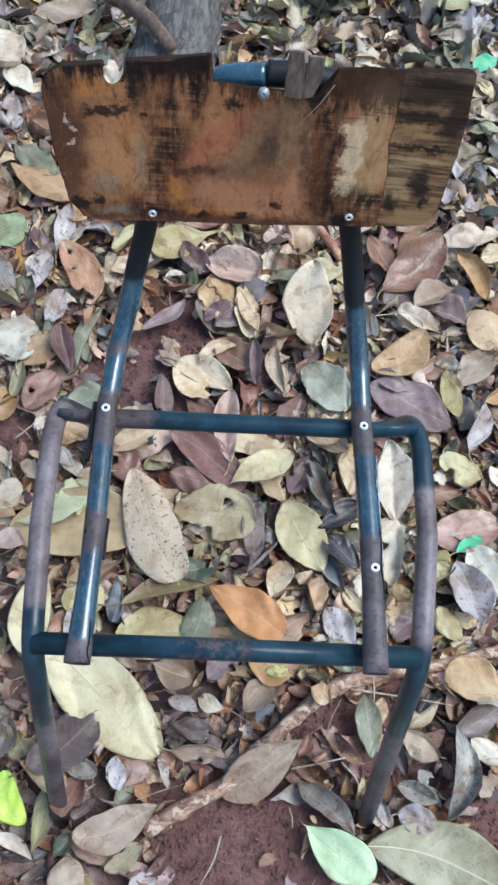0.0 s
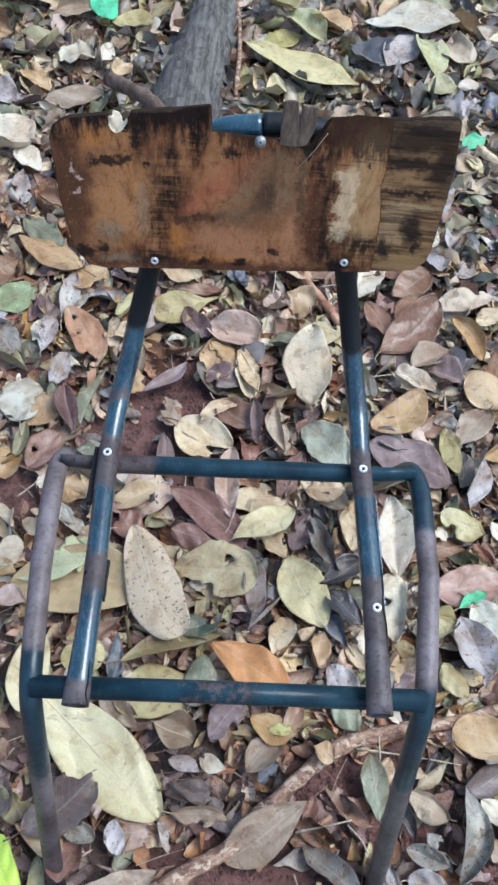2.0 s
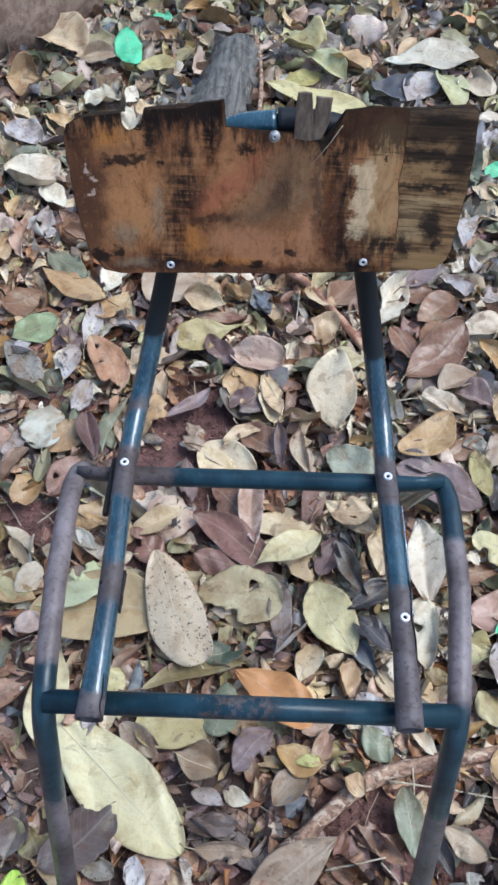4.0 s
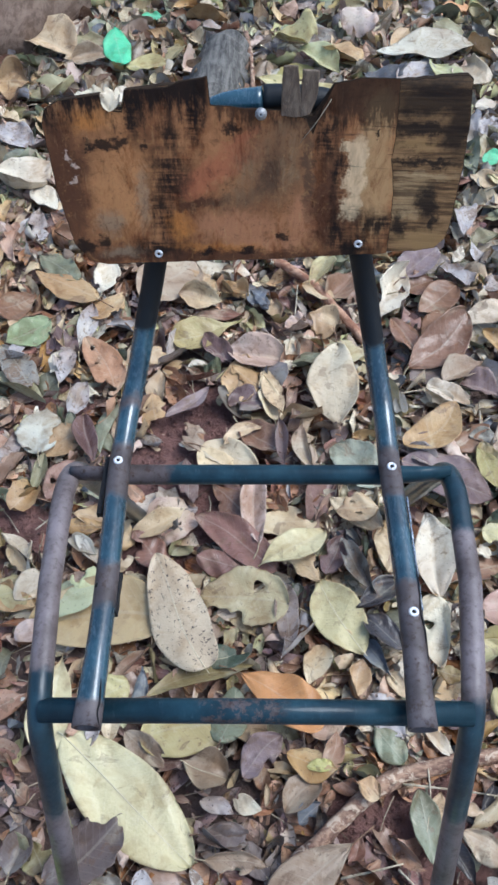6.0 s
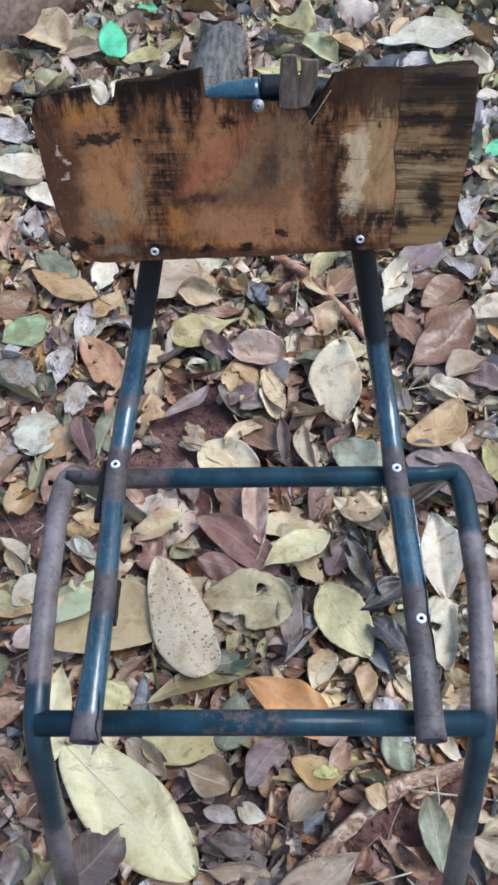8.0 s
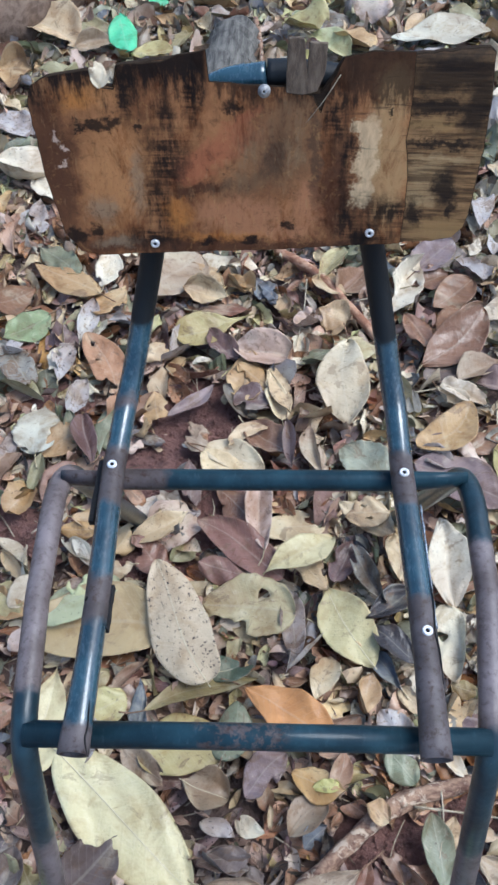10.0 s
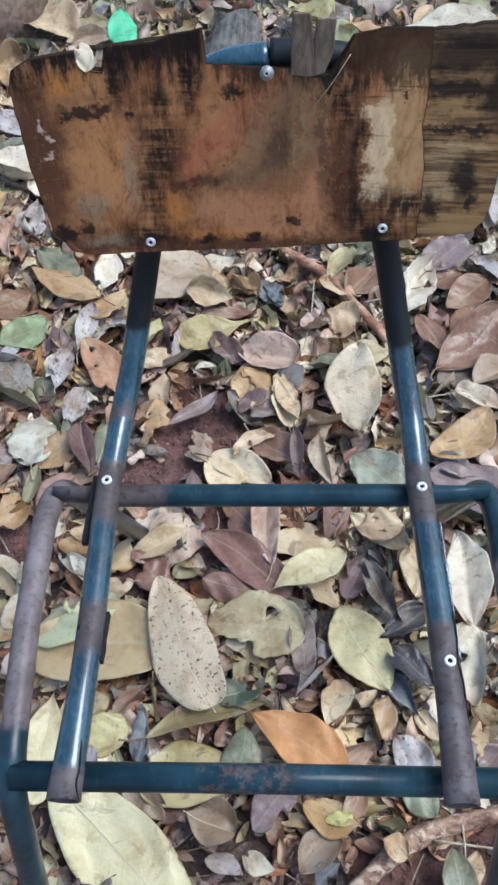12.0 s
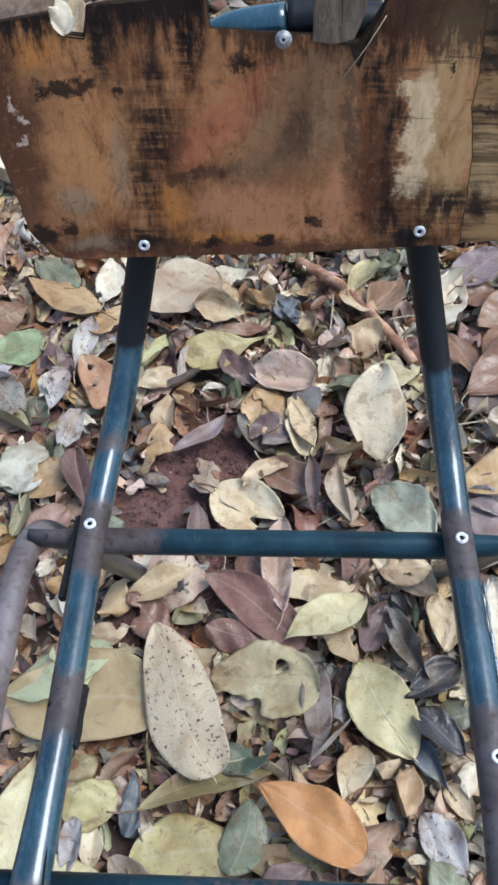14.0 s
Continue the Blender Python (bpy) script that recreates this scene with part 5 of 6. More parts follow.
fallen_leaf("plum", -0.060, 0.530, 13, 0.098, 0.063, 0.015, 1070, holes=2, ragged=1, roll=0.8)
fallen_leaf("redbrown", -0.036, 0.485, -38, 0.109, 0.071, 0.014, 1071, roll=1, ragged=0.3)
fallen_leaf("mauve", 0.031, 0.496, -83, 0.104, 0.032, 0.020, 1072, roll=1.2, ragged=0.2)
fallen_leaf("ochre", 0.243, 0.439, 43, 0.129, 0.069, 0.031, 1073, base=0.6, tip=0.55, roll=0.35, ragged=0)
fallen_leaf("white", 0.286, 0.574, -43, 0.066, 0.046, 0.019, 1074, ragged=0.6)
fallen_leaf("redbrown", 0.239, 0.731, -58, 0.113, 0.074, 0.020, 1075, roll=1.2, ragged=0.3, fold=0.6)
fallen_leaf("brown", 0.298, 0.682, 49, 0.101, 0.084, 0.017, 1076, ragged=0.5)
fallen_leaf("brown", 0.294, 0.756, 41, 0.100, 0.070, 0.020, 1077, ragged=0, base=0.6, tip=0.6, roll=0.4)
fallen_leaf("mauve", 0.266, 0.846, 43, 0.105, 0.076, 0.019, 1078, roll=0.5, ragged=0.2)
fallen_leaf("redbrown", 0.257, 0.811, 25, 0.081, 0.060, 0.016, 1079, roll=0.5, ragged=0.1)
fallen_leaf("white", 0.215, 0.739, 64, 0.146, 0.065, 0.014, 1080, ragged=1, holes=1)
fallen_leaf("greytan", 0.084, 0.382, 88, 0.072, 0.029, 0.013, 1081, roll=0.8)
fallen_leaf("plumgrey", -0.257, -0.245, 40, 0.138, 0.072, 0.030, 1082, ragged=1.5, torn=1, holes=1, roll=0.35, base=0.4, tip=0.8)
fallen_leaf("lilac", -0.020, -0.153, 162, 0.049, 0.029, 0.017, 1084, roll=0.8, ragged=0.2)
fallen_leaf("pale", 0.017, -0.146, 158, 0.043, 0.028, 0.016, 1085, ragged=0.6)
fallen_leaf("oldtan", -0.067, -0.282, -157, 0.126, 0.063, 0.018, 1086, base=0.85, tip=0.5, roll=0.55, bend=0.08, ragged=0.2)
fallen_leaf("lilac", -0.125, -0.268, 106, 0.047, 0.030, 0.015, 1087, roll=0.4, ragged=0.1)
fallen_leaf("grey", -0.214, -0.233, -15, 0.056, 0.031, 0.014, 1088, ragged=0.3)
fallen_leaf("lime", -0.294, -0.250, -59, 0.080, 0.046, 0.022, 1089, base=0.6, tip=0.5, ragged=0, roll=0.4)
fallen_leaf("olive", -0.233, -0.271, -93, 0.084, 0.026, 0.022, 1090, bend=0.08, roll=0.8, ragged=0, base=0.8)
fallen_leaf("white", -0.293, -0.333, -27, 0.065, 0.022, 0.017, 1091, ragged=0, tip=1)
fallen_leaf("oldtan", -0.180, -0.406, 97, 0.052, 0.050, 0.018, 1092, ragged=0.2)
fallen_leaf("palelime", 0.143, -0.300, -32, 0.114, 0.063, 0.026, 1093, base=0.8, tip=0.45, belly=0.56, roll=0.35, ragged=0, rib=1, bend=-0.03)
fallen_leaf("bigolive", 0.228, -0.322, -15, 0.234, 0.104, 0.022, 1094, base=0.6, tip=0.6, roll=0.2, ragged=0, rib=1)
fallen_leaf("grey", 0.212, -0.311, 140, 0.108, 0.047, 0.020, 1095, roll=0.9, ragged=0.3)
fallen_leaf("oldtan", 0.138, -0.183, -144, 0.145, 0.066, 0.020, 1096, base=0.8, tip=0.55, roll=0.3, ragged=0.2)
fallen_leaf("tan", 0.172, -0.131, 144, 0.036, 0.032, 0.036, 1097, ragged=0.2)
fallen_leaf("greygreen", 0.239, -0.207, 99, 0.094, 0.043, 0.018, 1098, roll=0.4, ragged=0.1)
fallen_leaf("cream", 0.239, -0.167, 70, 0.055, 0.028, 0.014, 1099, ragged=0.1)
fallen_leaf("ochre", 0.353, -0.072, -19, 0.094, 0.074, 0.020, 1100, base=0.5, tip=0.6, roll=0.5, ragged=0.2)
fallen_leaf("grey", 0.366, -0.148, -96, 0.136, 0.049, 0.022, 1101, bend=0.16, roll=0.9, ragged=0.2)
fallen_leaf("plumgrey", 0.362, -0.162, 29, 0.081, 0.048, 0.016, 1102, ragged=0.4)
fallen_leaf("ochre", 0.049, -0.074, -16, 0.075, 0.048, 0.018, 1103, roll=0.5, ragged=0.3)
fallen_leaf("yellowlime", 0.077, -0.090, 8, 0.036, 0.021, 0.022, 1104, ragged=0.2)
fallen_leaf("oldtan", 0.048, -0.149, 45, 0.072, 0.052, 0.013, 1105, ragged=0.2)
fallen_leaf("bluegrey", 0.067, -0.162, 44, 0.042, 0.030, 0.013, 1106, roll=0.6)
fallen_leaf("oldtan", 0.341, -0.197, 155, 0.071, 0.051, 0.013, 1107, ragged=0.5)
fallen_leaf("grey", 0.276, -0.238, -18, 0.064, 0.031, 0.018, 1108, roll=0.4)
fallen_leaf("lilac", 0.277, -0.278, -11, 0.060, 0.040, 0.016, 1109, ragged=0.5, roll=0.5)
fallen_leaf("pale", 0.387, -0.169, -27, 0.065, 0.034, 0.018, 1110, roll=0.5)
fallen_leaf("oldtan", -0.059, -0.209, -3, 0.085, 0.036, 0.012, 1111, ragged=0.7)
fallen_leaf("plumgrey", -0.062, -0.177, -10, 0.079, 0.048, 0.011, 1112, ragged=1)
fallen_leaf("oldtan", -0.095, -0.085, -19, 0.067, 0.068, 0.013, 1113, rib=1, ragged=0.2)
fallen_leaf("mint", -0.404, 1.692, -74, 0.166, 0.071, 0.030, 1114, base=0.6, tip=0.5, roll=0.4, ragged=0)
fallen_leaf("cream", -0.621, 1.672, -28, 0.149, 0.131, 0.022, 1115, ragged=0.2, roll=0.4, base=0.5)
fallen_leaf("yellowtan", -0.359, 1.550, 7, 0.108, 0.082, 0.018, 1116, roll=0.6, ragged=0)
fallen_leaf("oldtan", -0.494, 1.575, 15, 0.098, 0.093, 0.018, 1117, roll=0.5, ragged=0.1)
fallen_leaf("olive", -0.578, 1.437, 31, 0.119, 0.081, 0.016, 1118, ragged=0.2)
fallen_leaf("tan", -0.669, 1.485, -2, 0.086, 0.134, 0.018, 1119, ragged=0.1)
fallen_leaf("whitegreen", -0.464, 1.401, 7, 0.089, 0.141, 0.017, 1120, ragged=1, roll=0.7)
fallen_leaf("white", -0.350, 1.466, -99, 0.080, 0.036, 0.024, 1121, ragged=0.2)
fallen_leaf("yellowtan", -0.004, 1.673, -26, 0.129, 0.116, 0.022, 1122, ragged=0.3, roll=0.5)
fallen_leaf("palegreen", 0.066, 1.626, -49, 0.148, 0.082, 0.024, 1123, base=0.5, tip=0.8, roll=0.5, ragged=0)
fallen_leaf("tan", 0.132, 1.635, -41, 0.112, 0.115, 0.020, 1124, ragged=0.4, roll=0.6)
fallen_leaf("yellowgreen", -0.036, 1.506, -25, 0.303, 0.115, 0.025, 1125, base=0.6, tip=0.8, bend=-0.06, roll=0.5, ragged=0.1)
fallen_leaf("yellowlime", 0.004, 1.492, 30, 0.113, 0.070, 0.020, 1126, ragged=0.2)
fallen_leaf("green", 0.012, 1.701, 16, 0.057, 0.057, 0.024, 1127, ragged=0.2)
fallen_leaf("whitegreen", 0.257, 1.618, 6, 0.240, 0.107, 0.020, 1128, base=0.6, tip=0.6, ragged=0.1, roll=0.5)
fallen_leaf("lilac", 0.380, 1.599, -117, 0.165, 0.083, 0.018, 1129, ragged=0.2, roll=0.5)
fallen_leaf("palegreen", 0.391, 1.589, -78, 0.167, 0.091, 0.016, 1130, ragged=0.2)
fallen_leaf("pale", 0.453, 1.594, -58, 0.113, 0.093, 0.018, 1131, ragged=0.4)
fallen_leaf("palepink", 0.181, 1.790, -49, 0.118, 0.091, 0.022, 1132, roll=0.7, ragged=0.1)
fallen_leaf("bluegrey", 0.226, 1.534, -48, 0.122, 0.132, 0.012, 1133, ragged=0.6)
fallen_leaf("lilac", -0.624, 1.299, -31, 0.110, 0.084, 0.020, 1134, ragged=0, roll=0.4)
fallen_leaf("oldtan", -0.474, 1.248, 23, 0.145, 0.086, 0.020, 1135, ragged=0.1)
fallen_leaf("white", -0.597, 1.146, -17, 0.130, 0.143, 0.020, 1136, base=0.5, tip=0.5, ragged=0.1)
fallen_leaf("palegreen", 0.400, 1.380, 16, 0.075, 0.072, 0.020, 1137, ragged=0.5)
fallen_leaf("mint", 0.470, 1.200, 32, 0.067, 0.042, 0.022, 1301, ragged=0, roll=0.4)
fallen_leaf("yellow", 0.477, 1.172, -59, 0.061, 0.032, 0.020, 1302, ragged=0, roll=0.4)
fallen_leaf("yellow", 0.021, 1.334, 21, 0.050, 0.078, 0.022, 1139, ragged=0)
fallen_leaf("redbrown", 0.262, 0.616, 47, 0.166, 0.090, 0.019, 1201, roll=0.7, ragged=0.2, base=1, tip=0.5)
fallen_leaf("white", 0.296, 0.584, -34, 0.098, 0.042, 0.019, 1202, ragged=0.8, roll=0.5)
fallen_leaf("mauve", 0.237, 0.441, 18, 0.080, 0.038, 0.017, 1203, roll=0.5, ragged=0.1)
fallen_leaf("yellowolive", 0.381, 0.375, 90, 0.082, 0.042, 0.020, 1204, ragged=0.6, roll=0.6)
fallen_leaf("palepink", 0.003, 0.249, 93, 0.133, 0.047, 0.016, 1205, ragged=0.1, roll=0.3, base=0.5, tip=0.6)
fallen_leaf("cream", 0.195, 0.326, -172, 0.083, 0.071, 0.017, 1206, holes=3, ragged=1, roll=0.4)
fallen_leaf("redtan", 0.202, 0.218, 95, 0.074, 0.030, 0.014, 1207, ragged=0.1, roll=0.4)
fallen_leaf("brown", 0.324, 0.439, 35, 0.087, 0.052, 0.012, 1208, ragged=0.6)
fallen_leaf("lilac", 0.345, 0.891, -46, 0.091, 0.062, 0.010, 1209, ragged=0.8)
fallen_leaf("mauve", -0.010, -0.104, 48, 0.078, 0.050, 0.013, 1210, ragged=0.4, roll=0.4)
fallen_leaf("redtan", 0.102, -0.096, 74, 0.062, 0.032, 0.015, 1211, roll=0.9, ragged=0.1)
fallen_leaf("greygreen", 0.212, -0.078, 132, 0.062, 0.043, 0.012, 1212, ragged=0.5, roll=0.5)
fallen_leaf("white", 0.280, -0.070, 134, 0.052, 0.026, 0.015, 1213, ragged=0.4)
fallen_leaf("rust", 0.131, -0.210, 67, 0.044, 0.022, 0.012, 1214, ragged=0.4)
fallen_leaf("plumgrey", 0.027, -0.228, 130, 0.067, 0.035, 0.012, 1215, ragged=0.8)
fallen_leaf("yellowtan", -0.405, 0.147, 24, 0.062, 0.065, 0.016, 1216, ragged=0.1, roll=0.3)
fallen_leaf("ochre", -0.315, 0.277, 7, 0.064, 0.032, 0.014, 1217, ragged=0.1, roll=0.5)
fallen_leaf("whitegreen", -0.312, 0.262, -33, 0.069, 0.031, 0.015, 1218, ragged=0.2, roll=0.5)
fallen_leaf("pale", -0.354, 0.207, 139, 0.077, 0.026, 0.016, 1219, ragged=0.2, roll=0.5)
fallen_leaf("oldtan", -0.178, -0.048, -34, 0.086, 0.042, 0.012, 1220, ragged=0.5)
fallen_leaf("plumgrey", -0.308, -0.235, 83, 0.063, 0.045, 0.014, 1221, ragged=0.8, roll=0.4)
fallen_leaf("plumgrey", -0.003, -0.174, -170, 0.066, 0.036, 0.013, 1222, ragged=1)
fallen_leaf("grey", -0.490, 0.653, -52, 0.149, 0.061, 0.015, 1223, ragged=0.6, roll=0.5)
fallen_leaf("lilac", -0.474, 0.625, 42, 0.055, 0.052, 0.016, 1224, ragged=0.4)
fallen_leaf("lilac", -0.436, 0.374, 77, 0.100, 0.035, 0.016, 1225, ragged=0.3, roll=0.5)
fallen_leaf("spotted", -0.067, 0.036, 116, 0.203, 0.089, 0.034, 1226, base=0.42, tip=0.55, bend=0.03, roll=0.3, arc=0.2, belly=0.44, rib=1, ragged=0, curl=0)
fallen_leaf("bigcream", -0.263, -0.057, -40, 0.248, 0.107, 0.017, 1227, base=0.5, tip=0.5, belly=0.5, roll=0.22, ragged=0, rib=1, arc=0.05, bend=0, curl=0)
fallen_leaf("white", 0.375, 0.730, 15, 0.125, 0.054, 0.024, 1401, roll=0.7, ragged=0.4)
fallen_leaf("cream", 0.456, 0.697, 43, 0.064, 0.046, 0.018, 1402, ragged=0.4)
fallen_leaf("ochre", 0.410, 0.711, -62, 0.109, 0.044, 0.022, 1403, roll=1, bend=0.1, ragged=0.3)
fallen_leaf("cream", 0.419, 0.542, 5, 0.088, 0.094, 0.020, 1404, base=0.45, tip=0.45, ragged=0.1, roll=0.35)
fallen_leaf("oldtan", 0.397, 0.426, 48, 0.101, 0.061, 0.019, 1405, ragged=0.2, roll=0.4)
fallen_leaf("yellowlime", 0.368, 0.444, -72, 0.084, 0.039, 0.023, 1406, ragged=0.3, roll=0.4, base=0.9)
fallen_leaf("mauve", 0.239, 0.415, -27, 0.161, 0.089, 0.019, 1407, ragged=0.1, roll=0.3, base=0.5, tip=0.85)
fallen_leaf("lilac", 0.249, 0.436, -26, 0.070, 0.039, 0.016, 1408, ragged=0.2)
fallen_leaf("greytan", 0.325, 0.587, 33, 0.093, 0.055, 0.016, 1409, ragged=0.3, roll=0.6)
fallen_leaf("plumgrey", 0.266, 0.594, 27, 0.107, 0.066, 0.013, 1410, ragged=0.5)
fallen_leaf("mauve", 0.425, 0.559, 162, 0.075, 0.060, 0.017, 1411, ragged=0.2, roll=0.5)
fallen_leaf("darkgrey", 0.405, 0.464, 176, 0.049, 0.033, 0.018, 1412, ragged=0.2)
fallen_leaf("lilac", 0.410, 0.300, 77, 0.108, 0.047, 0.018, 1413, ragged=0.3, roll=0.6)
fallen_leaf("ochre", 0.438, 0.398, 29, 0.070, 0.040, 0.019, 1414, ragged=0.2, roll=0.6)
fallen_leaf("palepink", 0.350, 0.406, 125, 0.068, 0.043, 0.015, 1415, ragged=0.3)
fallen_leaf("cream", 0.209, 0.208, 97, 0.085, 0.043, 0.015, 1416, ragged=0.2)
fallen_leaf("yellowtan", 0.358, 0.285, -23, 0.083, 0.054, 0.019, 1417, ragged=0.3, roll=0.4)
fallen_leaf("pinkbrown", 0.339, 0.143, 15, 0.121, 0.075, 0.022, 1418, base=0.5, tip=0.6, ragged=0, roll=0.35, curl=0)
fallen_leaf("mint", 0.376, 0.116, 31, 0.054, 0.022, 0.026, 1419, ragged=0.3)
fallen_leaf("whitegreen", 0.400, 0.128, -46, 0.102, 0.064, 0.023, 1420, ragged=0.1, roll=0.4, base=0.7)
fallen_leaf("lilac", 0.379, 0.105, -76, 0.122, 0.067, 0.019, 1421, ragged=0.1, roll=0.4, fold=0.4)
fallen_leaf("rust", 0.428, 0.241, -60, 0.042, 0.021, 0.019, 1422, ragged=0.2)
fallen_leaf("yellowtan", 0.345, 0.027, -56, 0.063, 0.047, 0.017, 1423, ragged=0.2)
fallen_leaf("yellowtan", 0.310, 0.067, 22, 0.072, 0.044, 0.016, 1424, ragged=0.2)
fallen_leaf("white", 0.446, 0.277, -58, 0.047, 0.029, 0.019, 1425, ragged=0.1)
fallen_leaf("cream", -0.379, 0.731, -81, 0.091, 0.025, 0.022, 1426, roll=1.4, bend=-0.14, ragged=0, base=0.9, tip=0.9)
fallen_leaf("lilac", -0.337, 0.496, 74, 0.072, 0.038, 0.020, 1427, ragged=0.1, roll=0.7)
fallen_leaf("greygreen", -0.272, 0.411, 77, 0.136, 0.033, 0.021, 1428, roll=0.9, ragged=0.3, base=0.9, tip=0.8)
fallen_leaf("greygreen", -0.223, 0.376, -148, 0.075, 0.060, 0.014, 1429, ragged=0.5)
fallen_leaf("pinkbrown", -0.347, 0.323, 62, 0.083, 0.058, 0.018, 1430, ragged=0.2, holes=1, roll=0.3)
fallen_leaf("white", -0.329, 0.287, 61, 0.035, 0.023, 0.016, 1431, ragged=0.6)
fallen_leaf("palegreen", -0.228, 0.182, -157, 0.060, 0.080, 0.021, 1432, ragged=0.9, torn=1, roll=0.3)
fallen_leaf("pale", -0.367, 0.142, 65, 0.059, 0.044, 0.018, 1433, ragged=0.3)
fallen_leaf("palepink", -0.360, 0.091, -5, 0.049, 0.039, 0.018, 1434, ragged=0.2, roll=0.5)
fallen_leaf("cream", -0.068, 0.427, 35, 0.091, 0.029, 0.022, 1435, roll=0.9, bend=0.12, ragged=0.2)
fallen_leaf("tan", -0.035, 0.536, 89, 0.110, 0.069, 0.016, 1436, ragged=0.5, roll=0.3)
fallen_leaf("cream", 0.024, 0.493, 103, 0.105, 0.042, 0.018, 1437, ragged=0.3, roll=0.8)
fallen_leaf("palegrey", 0.203, 0.366, 134, 0.119, 0.083, 0.018, 1438, ragged=0.9, roll=0.8)
fallen_leaf("greytan", 0.093, 0.385, 102, 0.105, 0.038, 0.017, 1439, roll=0.7, ragged=0.3)
fallen_leaf("cream", -0.106, 0.425, -33, 0.109, 0.064, 0.021, 1440, ragged=0.6, roll=0.4)

# small leaves, too many to count, between the larger ones
rng = np.random.default_rng(11)
HEROES = np.array(placed)


def scatter_leaves(name, label, count, area, lengths, low, high, tilt, wild, material, keep, grid=(10, 6), ragged=1.0):
    """Many leaves and scraps as one sheet of litter; they are drawn from a stock of shapes and pressed down under the larger ones."""
    x0, x1, y0, y1 = area
    stock = []
    for _ in range(260):
        ratio = rng.uniform(0.34, 0.66)
        shape, uv, quads = leaf_sheet(1.0, ratio, rng, *grid, wild, ragged=ragged)
        stock.append((shape - np.array((0.5, 0, shape[:, 2].min() * 0.6)), uv, quads))
    verts, uvs, faces, start = [], [], [], 0
    made = 0
    while made < count:
        x, y = rng.uniform(x0, x1), rng.uniform(y0, y1)
        if rng.random() > keep(x, y):
            continue
        length = lengths[0] + (lengths[1] - lengths[0]) * rng.random() ** 1.5
        shape, uv, quads = stock[rng.integers(len(stock))]
        m = np.array(Euler((rng.normal(0, tilt), rng.normal(0, tilt), rng.uniform(0, 6.283))).to_matrix())
        q = (shape * (length, length * rng.uniform(0.85, 1.2), length)) @ m.T + np.array((x, y, soil_height(x, y) + 0.003 + rng.uniform(low, high)))
        near_by = np.nonzero(np.hypot(HEROES[:, 0] - x, HEROES[:, 1] - y) < 0.6 * length + 0.6 * HEROES[:, 4])[0]
        sunk = 0.005 + rng.uniform(0.0, 0.007)
        for hx, hy, ca, sa, hl, hw, hz in HEROES[near_by]:
            dx, dy = q[:, 0] - hx, q[:, 1] - hy
            inside = ((dx * ca + dy * sa) / (0.47 * hl)) ** 2 + ((dy * ca - dx * sa) / (0.47 * hw)) ** 2 < 1
            q[inside, 2] = np.minimum(q[inside, 2], hz - sunk + 0.12 * (q[inside, 2] - q[:, 2].mean()))
        verts.append(q)
        uvs.append(uv)
        faces.append(quads + start)
        start += len(q)
        made += 1
    ob = new(name, raw_mesh(name, np.concatenate(verts), np.concatenate(faces), np.concatenate(uvs), material))
    return tagged(ob, label, "leaf litter", kind="stuff")


VIEW = (-0.95, 0.95, -0.75, 2.0)
scatter_leaves("leaf_litter", "dark damp decaying leaves next to the soil", 6000, VIEW, (0.025, 0.09), -0.004, 0.004, 0.25, 1.5, mould_mat,
               lambda x, y: max(0.03, 1.0 - 1.25 * bare(x, y)), ragged=1.6)
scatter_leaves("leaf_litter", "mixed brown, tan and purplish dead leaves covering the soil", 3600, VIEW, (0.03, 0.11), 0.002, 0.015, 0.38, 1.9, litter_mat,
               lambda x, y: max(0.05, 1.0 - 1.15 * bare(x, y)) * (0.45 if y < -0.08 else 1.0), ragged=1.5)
scatter_leaves("leaf_litter", "brown and mauve decaying leaf pieces between the dry leaves", 4200, VIEW, (0.02, 0.07), 0.003, 0.015, 0.5, 2.0, mould_mat,
               lambda x, y: max(0.05, 1.0 - 1.1 * bare(x, y)), ragged=2.2)
scatter_leaves("leaf_litter", "small torn scraps of dead leaves strewn over the litter", 6500, VIEW, (0.009, 0.034), 0.003, 0.016, 0.5, 2.0, litter_mat,
               lambda x, y: max(0.10, 1.0 - bare(x, y)), (6, 4), 2.2)
scatter_leaves("leaf_litter", "pale olive, grey and tan fallen leaves behind the chair", 2600, (-0.95, 0.95, 0.85, 2.0), (0.04, 0.12), 0.006, 0.022, 0.35, 1.6, pale_litter_mat,
               lambda x, y: min(1.0, max(0.0, (y - 0.85) * 3.0)), (16, 8), 0.9)
scatter_leaves("leaf_litter", "pale dry leaves and scraps among the brown ones", 1300, (-0.6, 0.6, -0.1, 0.95), (0.02, 0.075), 0.008, 0.020, 0.4, 1.9, pale_litter_mat,
               lambda x, y: max(0.03, 1.0 - 1.3 * bare(x, y)) * (0.35 if x < 0.1 else 1.0), (16, 8), 1.8)
scatter_leaves("leaf_litter", "brown and tan dead leaves on the surrounding forest floor", 11000, (-4.5, 4.5, -4.0, 5.5), (0.05, 0.13), 0.0, 0.02, 0.25, 1.0, litter_mat,
               lambda x, y: 0.0 if -0.9 < x < 0.9 and -0.7 < y < 1.95 else 1.0 / (1.0 + 0.5 * (x * x + (y - 0.6) ** 2)), (7, 4))


def scatter_bits(name, label, category, count, maker, material, keep):
    bm = bmesh.new()
    made = 0
    while made < count:
        x, y = rng.uniform(-0.8, 0.8), rng.uniform(-0.6, 1.8)
        if rng.random() > keep(x, y):
            continue
        maker(bm, x, y)
        made += 1
    ob = part(name, bm, material, smooth=False)
    return tagged(ob, label, category, kind="stuff")


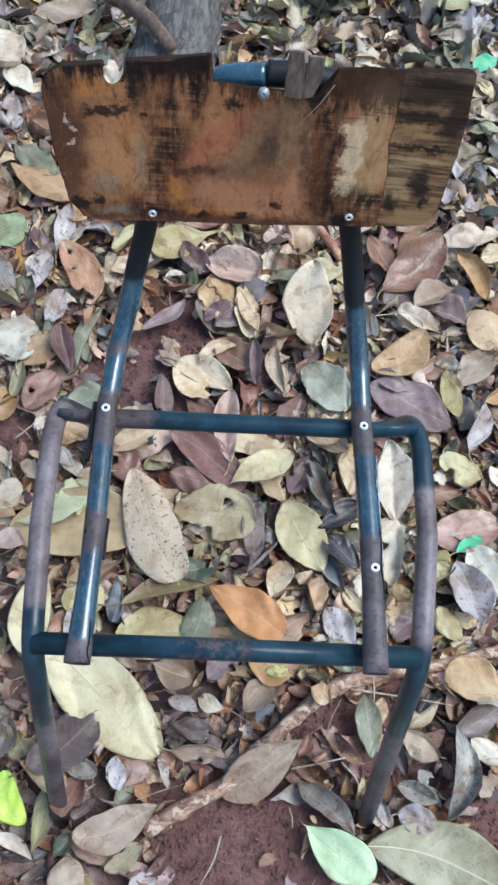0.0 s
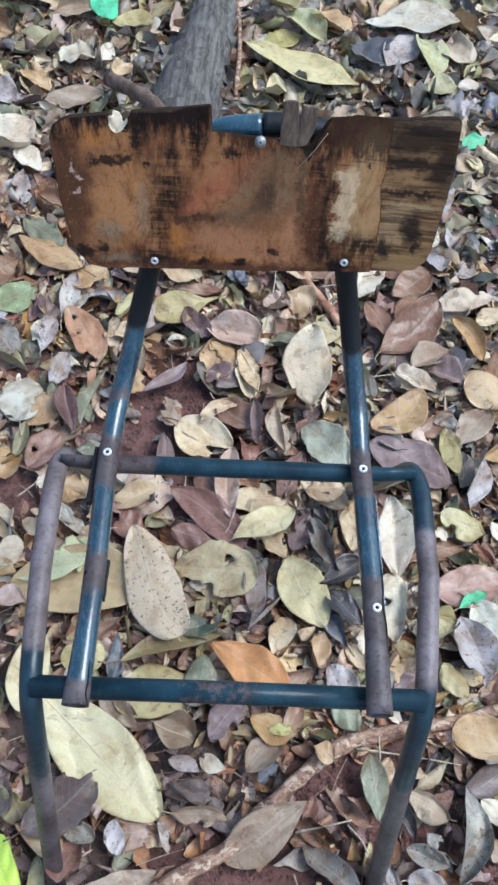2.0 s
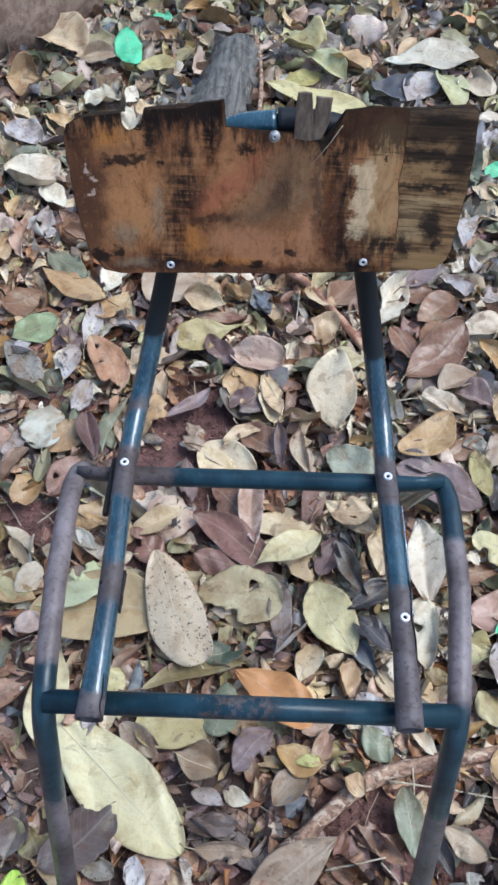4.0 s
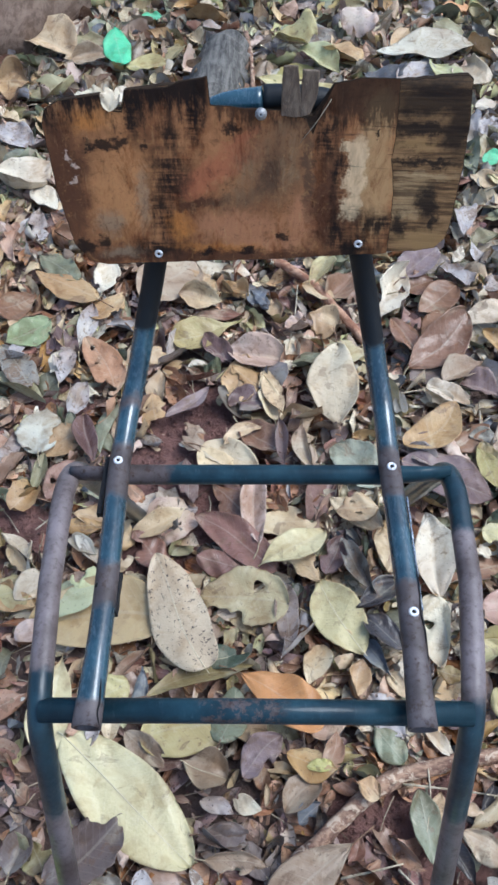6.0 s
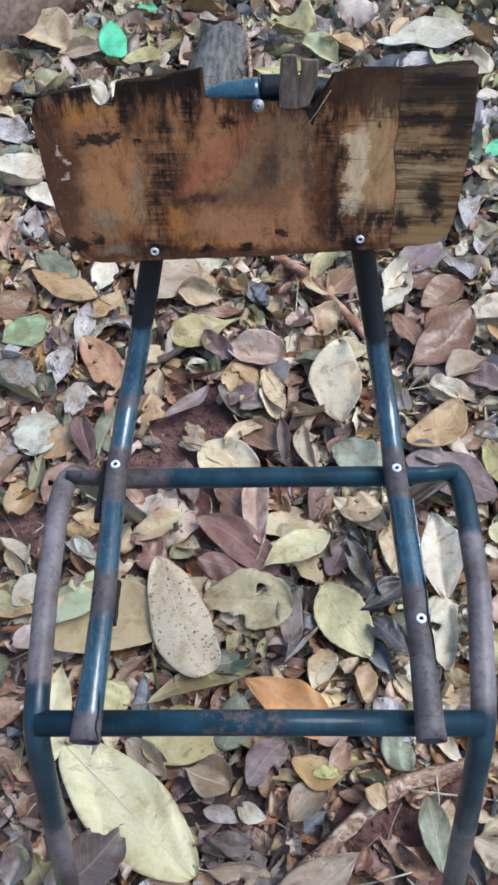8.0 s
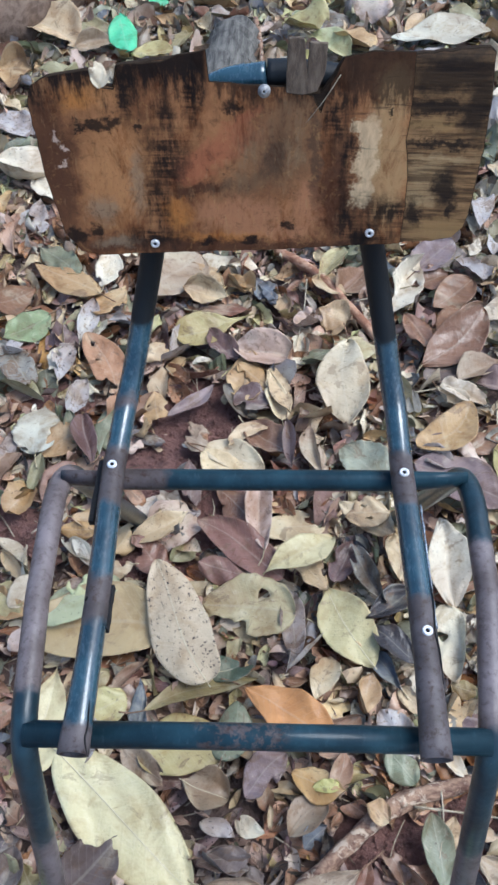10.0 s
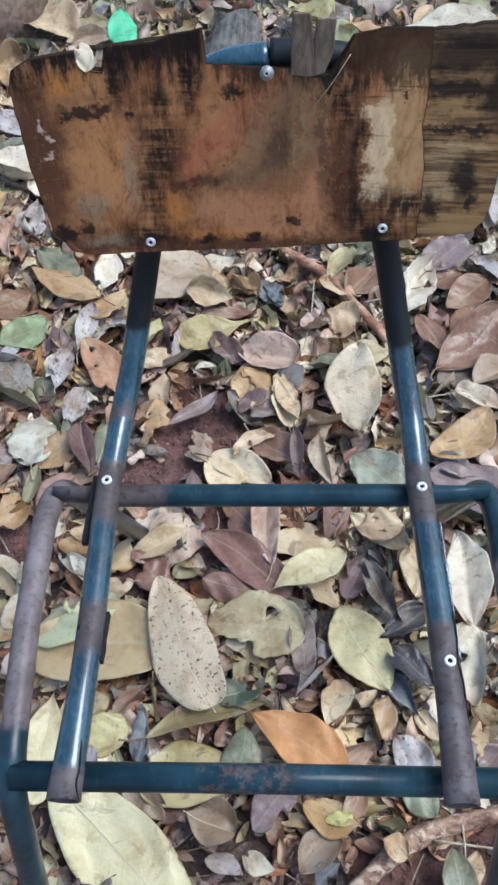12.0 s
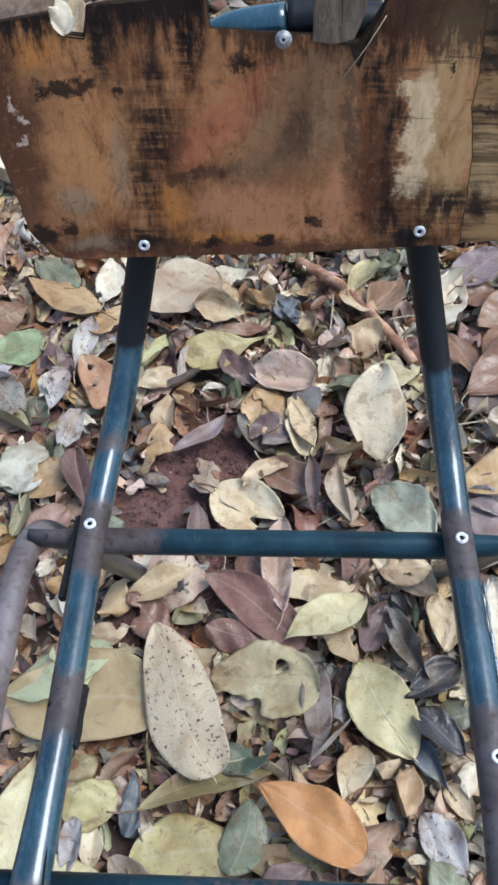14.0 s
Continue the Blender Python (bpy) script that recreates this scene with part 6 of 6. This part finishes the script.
def crumb(bm, x, y):
    r = rng.uniform(0.0012, 0.0045)
    m = Matrix.Translation((x, y, soil_height(x, y) + r * 0.4)) @ Euler(rng.uniform(0, 6, 3)).to_matrix().to_4x4() @ Matrix.Diagonal((r * rng.uniform(0.7, 1.3), r, r * rng.uniform(0.6, 1.0), 1))
    vs = [bm.verts.new(m @ Vector(c)) for c in ((1, 0, 0), (-1, 0, 0), (0, 1, 0), (0, -1, 0), (0, 0, 1), (0, 0, -1))]
    for a, b, c in ((0, 2, 4), (2, 1, 4), (1, 3, 4), (3, 0, 4), (2, 0, 5), (1, 2, 5), (3, 1, 5), (0, 3, 5)):
        bm.faces.new((vs[a], vs[b], vs[c]))


scatter_bits("soil_crumbs", "small crumbs of red-brown earth on the bare patches", "soil", 5000, crumb, crumb_mat, lambda x, y: 0.03 + min(1.0, bare(x, y)))


def needle(bm, x, y):
    ln, a = rng.uniform(0.02, 0.09), rng.uniform(0, 6.283)
    z = soil_height(x, y) + rng.uniform(0.006, 0.016)
    d = Vector((math.cos(a), math.sin(a), rng.uniform(-0.12, 0.12))) * ln / 2
    w = Vector((-math.sin(a), math.cos(a), 0)) * rng.uniform(0.0004, 0.0011)
    c = Vector((x, y, z))
    k = w.cross(d).normalized() * w.length + w * rng.uniform(-4, 4)
    e = [[c - d + w, c - d - w, c - d + Vector((0, 0, w.length))], [c + k + w, c + k - w, c + k + Vector((0, 0, w.length * 1.2))], [c + d + w * 0.6, c + d - w * 0.6, c + d + Vector((0, 0, w.length * 0.6))]]
    vs = [[bm.verts.new(q) for q in t] for t in e]
    for p, q in zip(vs, vs[1:]):
        for j in range(3):
            bm.faces.new((p[j], p[(j + 1) % 3], q[(j + 1) % 3], q[j]))


def dry(x, y):
    """Stalks gather in the dry hollow behind the seat."""
    return (0.25 + 0.75 * math.exp(-((x - 0.14) / 0.14) ** 2 - ((y - 0.50) / 0.16) ** 2)) * (1.0 - 0.85 * min(1.0, bare(x, y)))


scatter_bits("twig_litter", "fine dry stalks and needles strewn among the leaves", "twig litter", 900, needle, straw_mat, dry)
scatter_bits("twig_litter", "thin dark brown rootlets strewn among the leaves", "twig litter", 1300, needle, root_mat, dry)

# a dry leaf caught in the notch of the backrest, leaning back over its edge
caught = fallen_leaf("white", -0.139, 0.318, 95, 0.032, 0.024, 0.765, 903, ragged=1.5, roll=1.3, torn=True, fold=0.5)
caught.matrix_world = Matrix(((0.20, 0.97, -0.10, -0.140), (0.70, -0.08, -0.70, 0.313), (0.68, -0.20, 0.70, 0.761), (0, 0, 0, 1)))
tagged(caught, "bleached dry leaf caught in the broken backrest edge", "leaf")
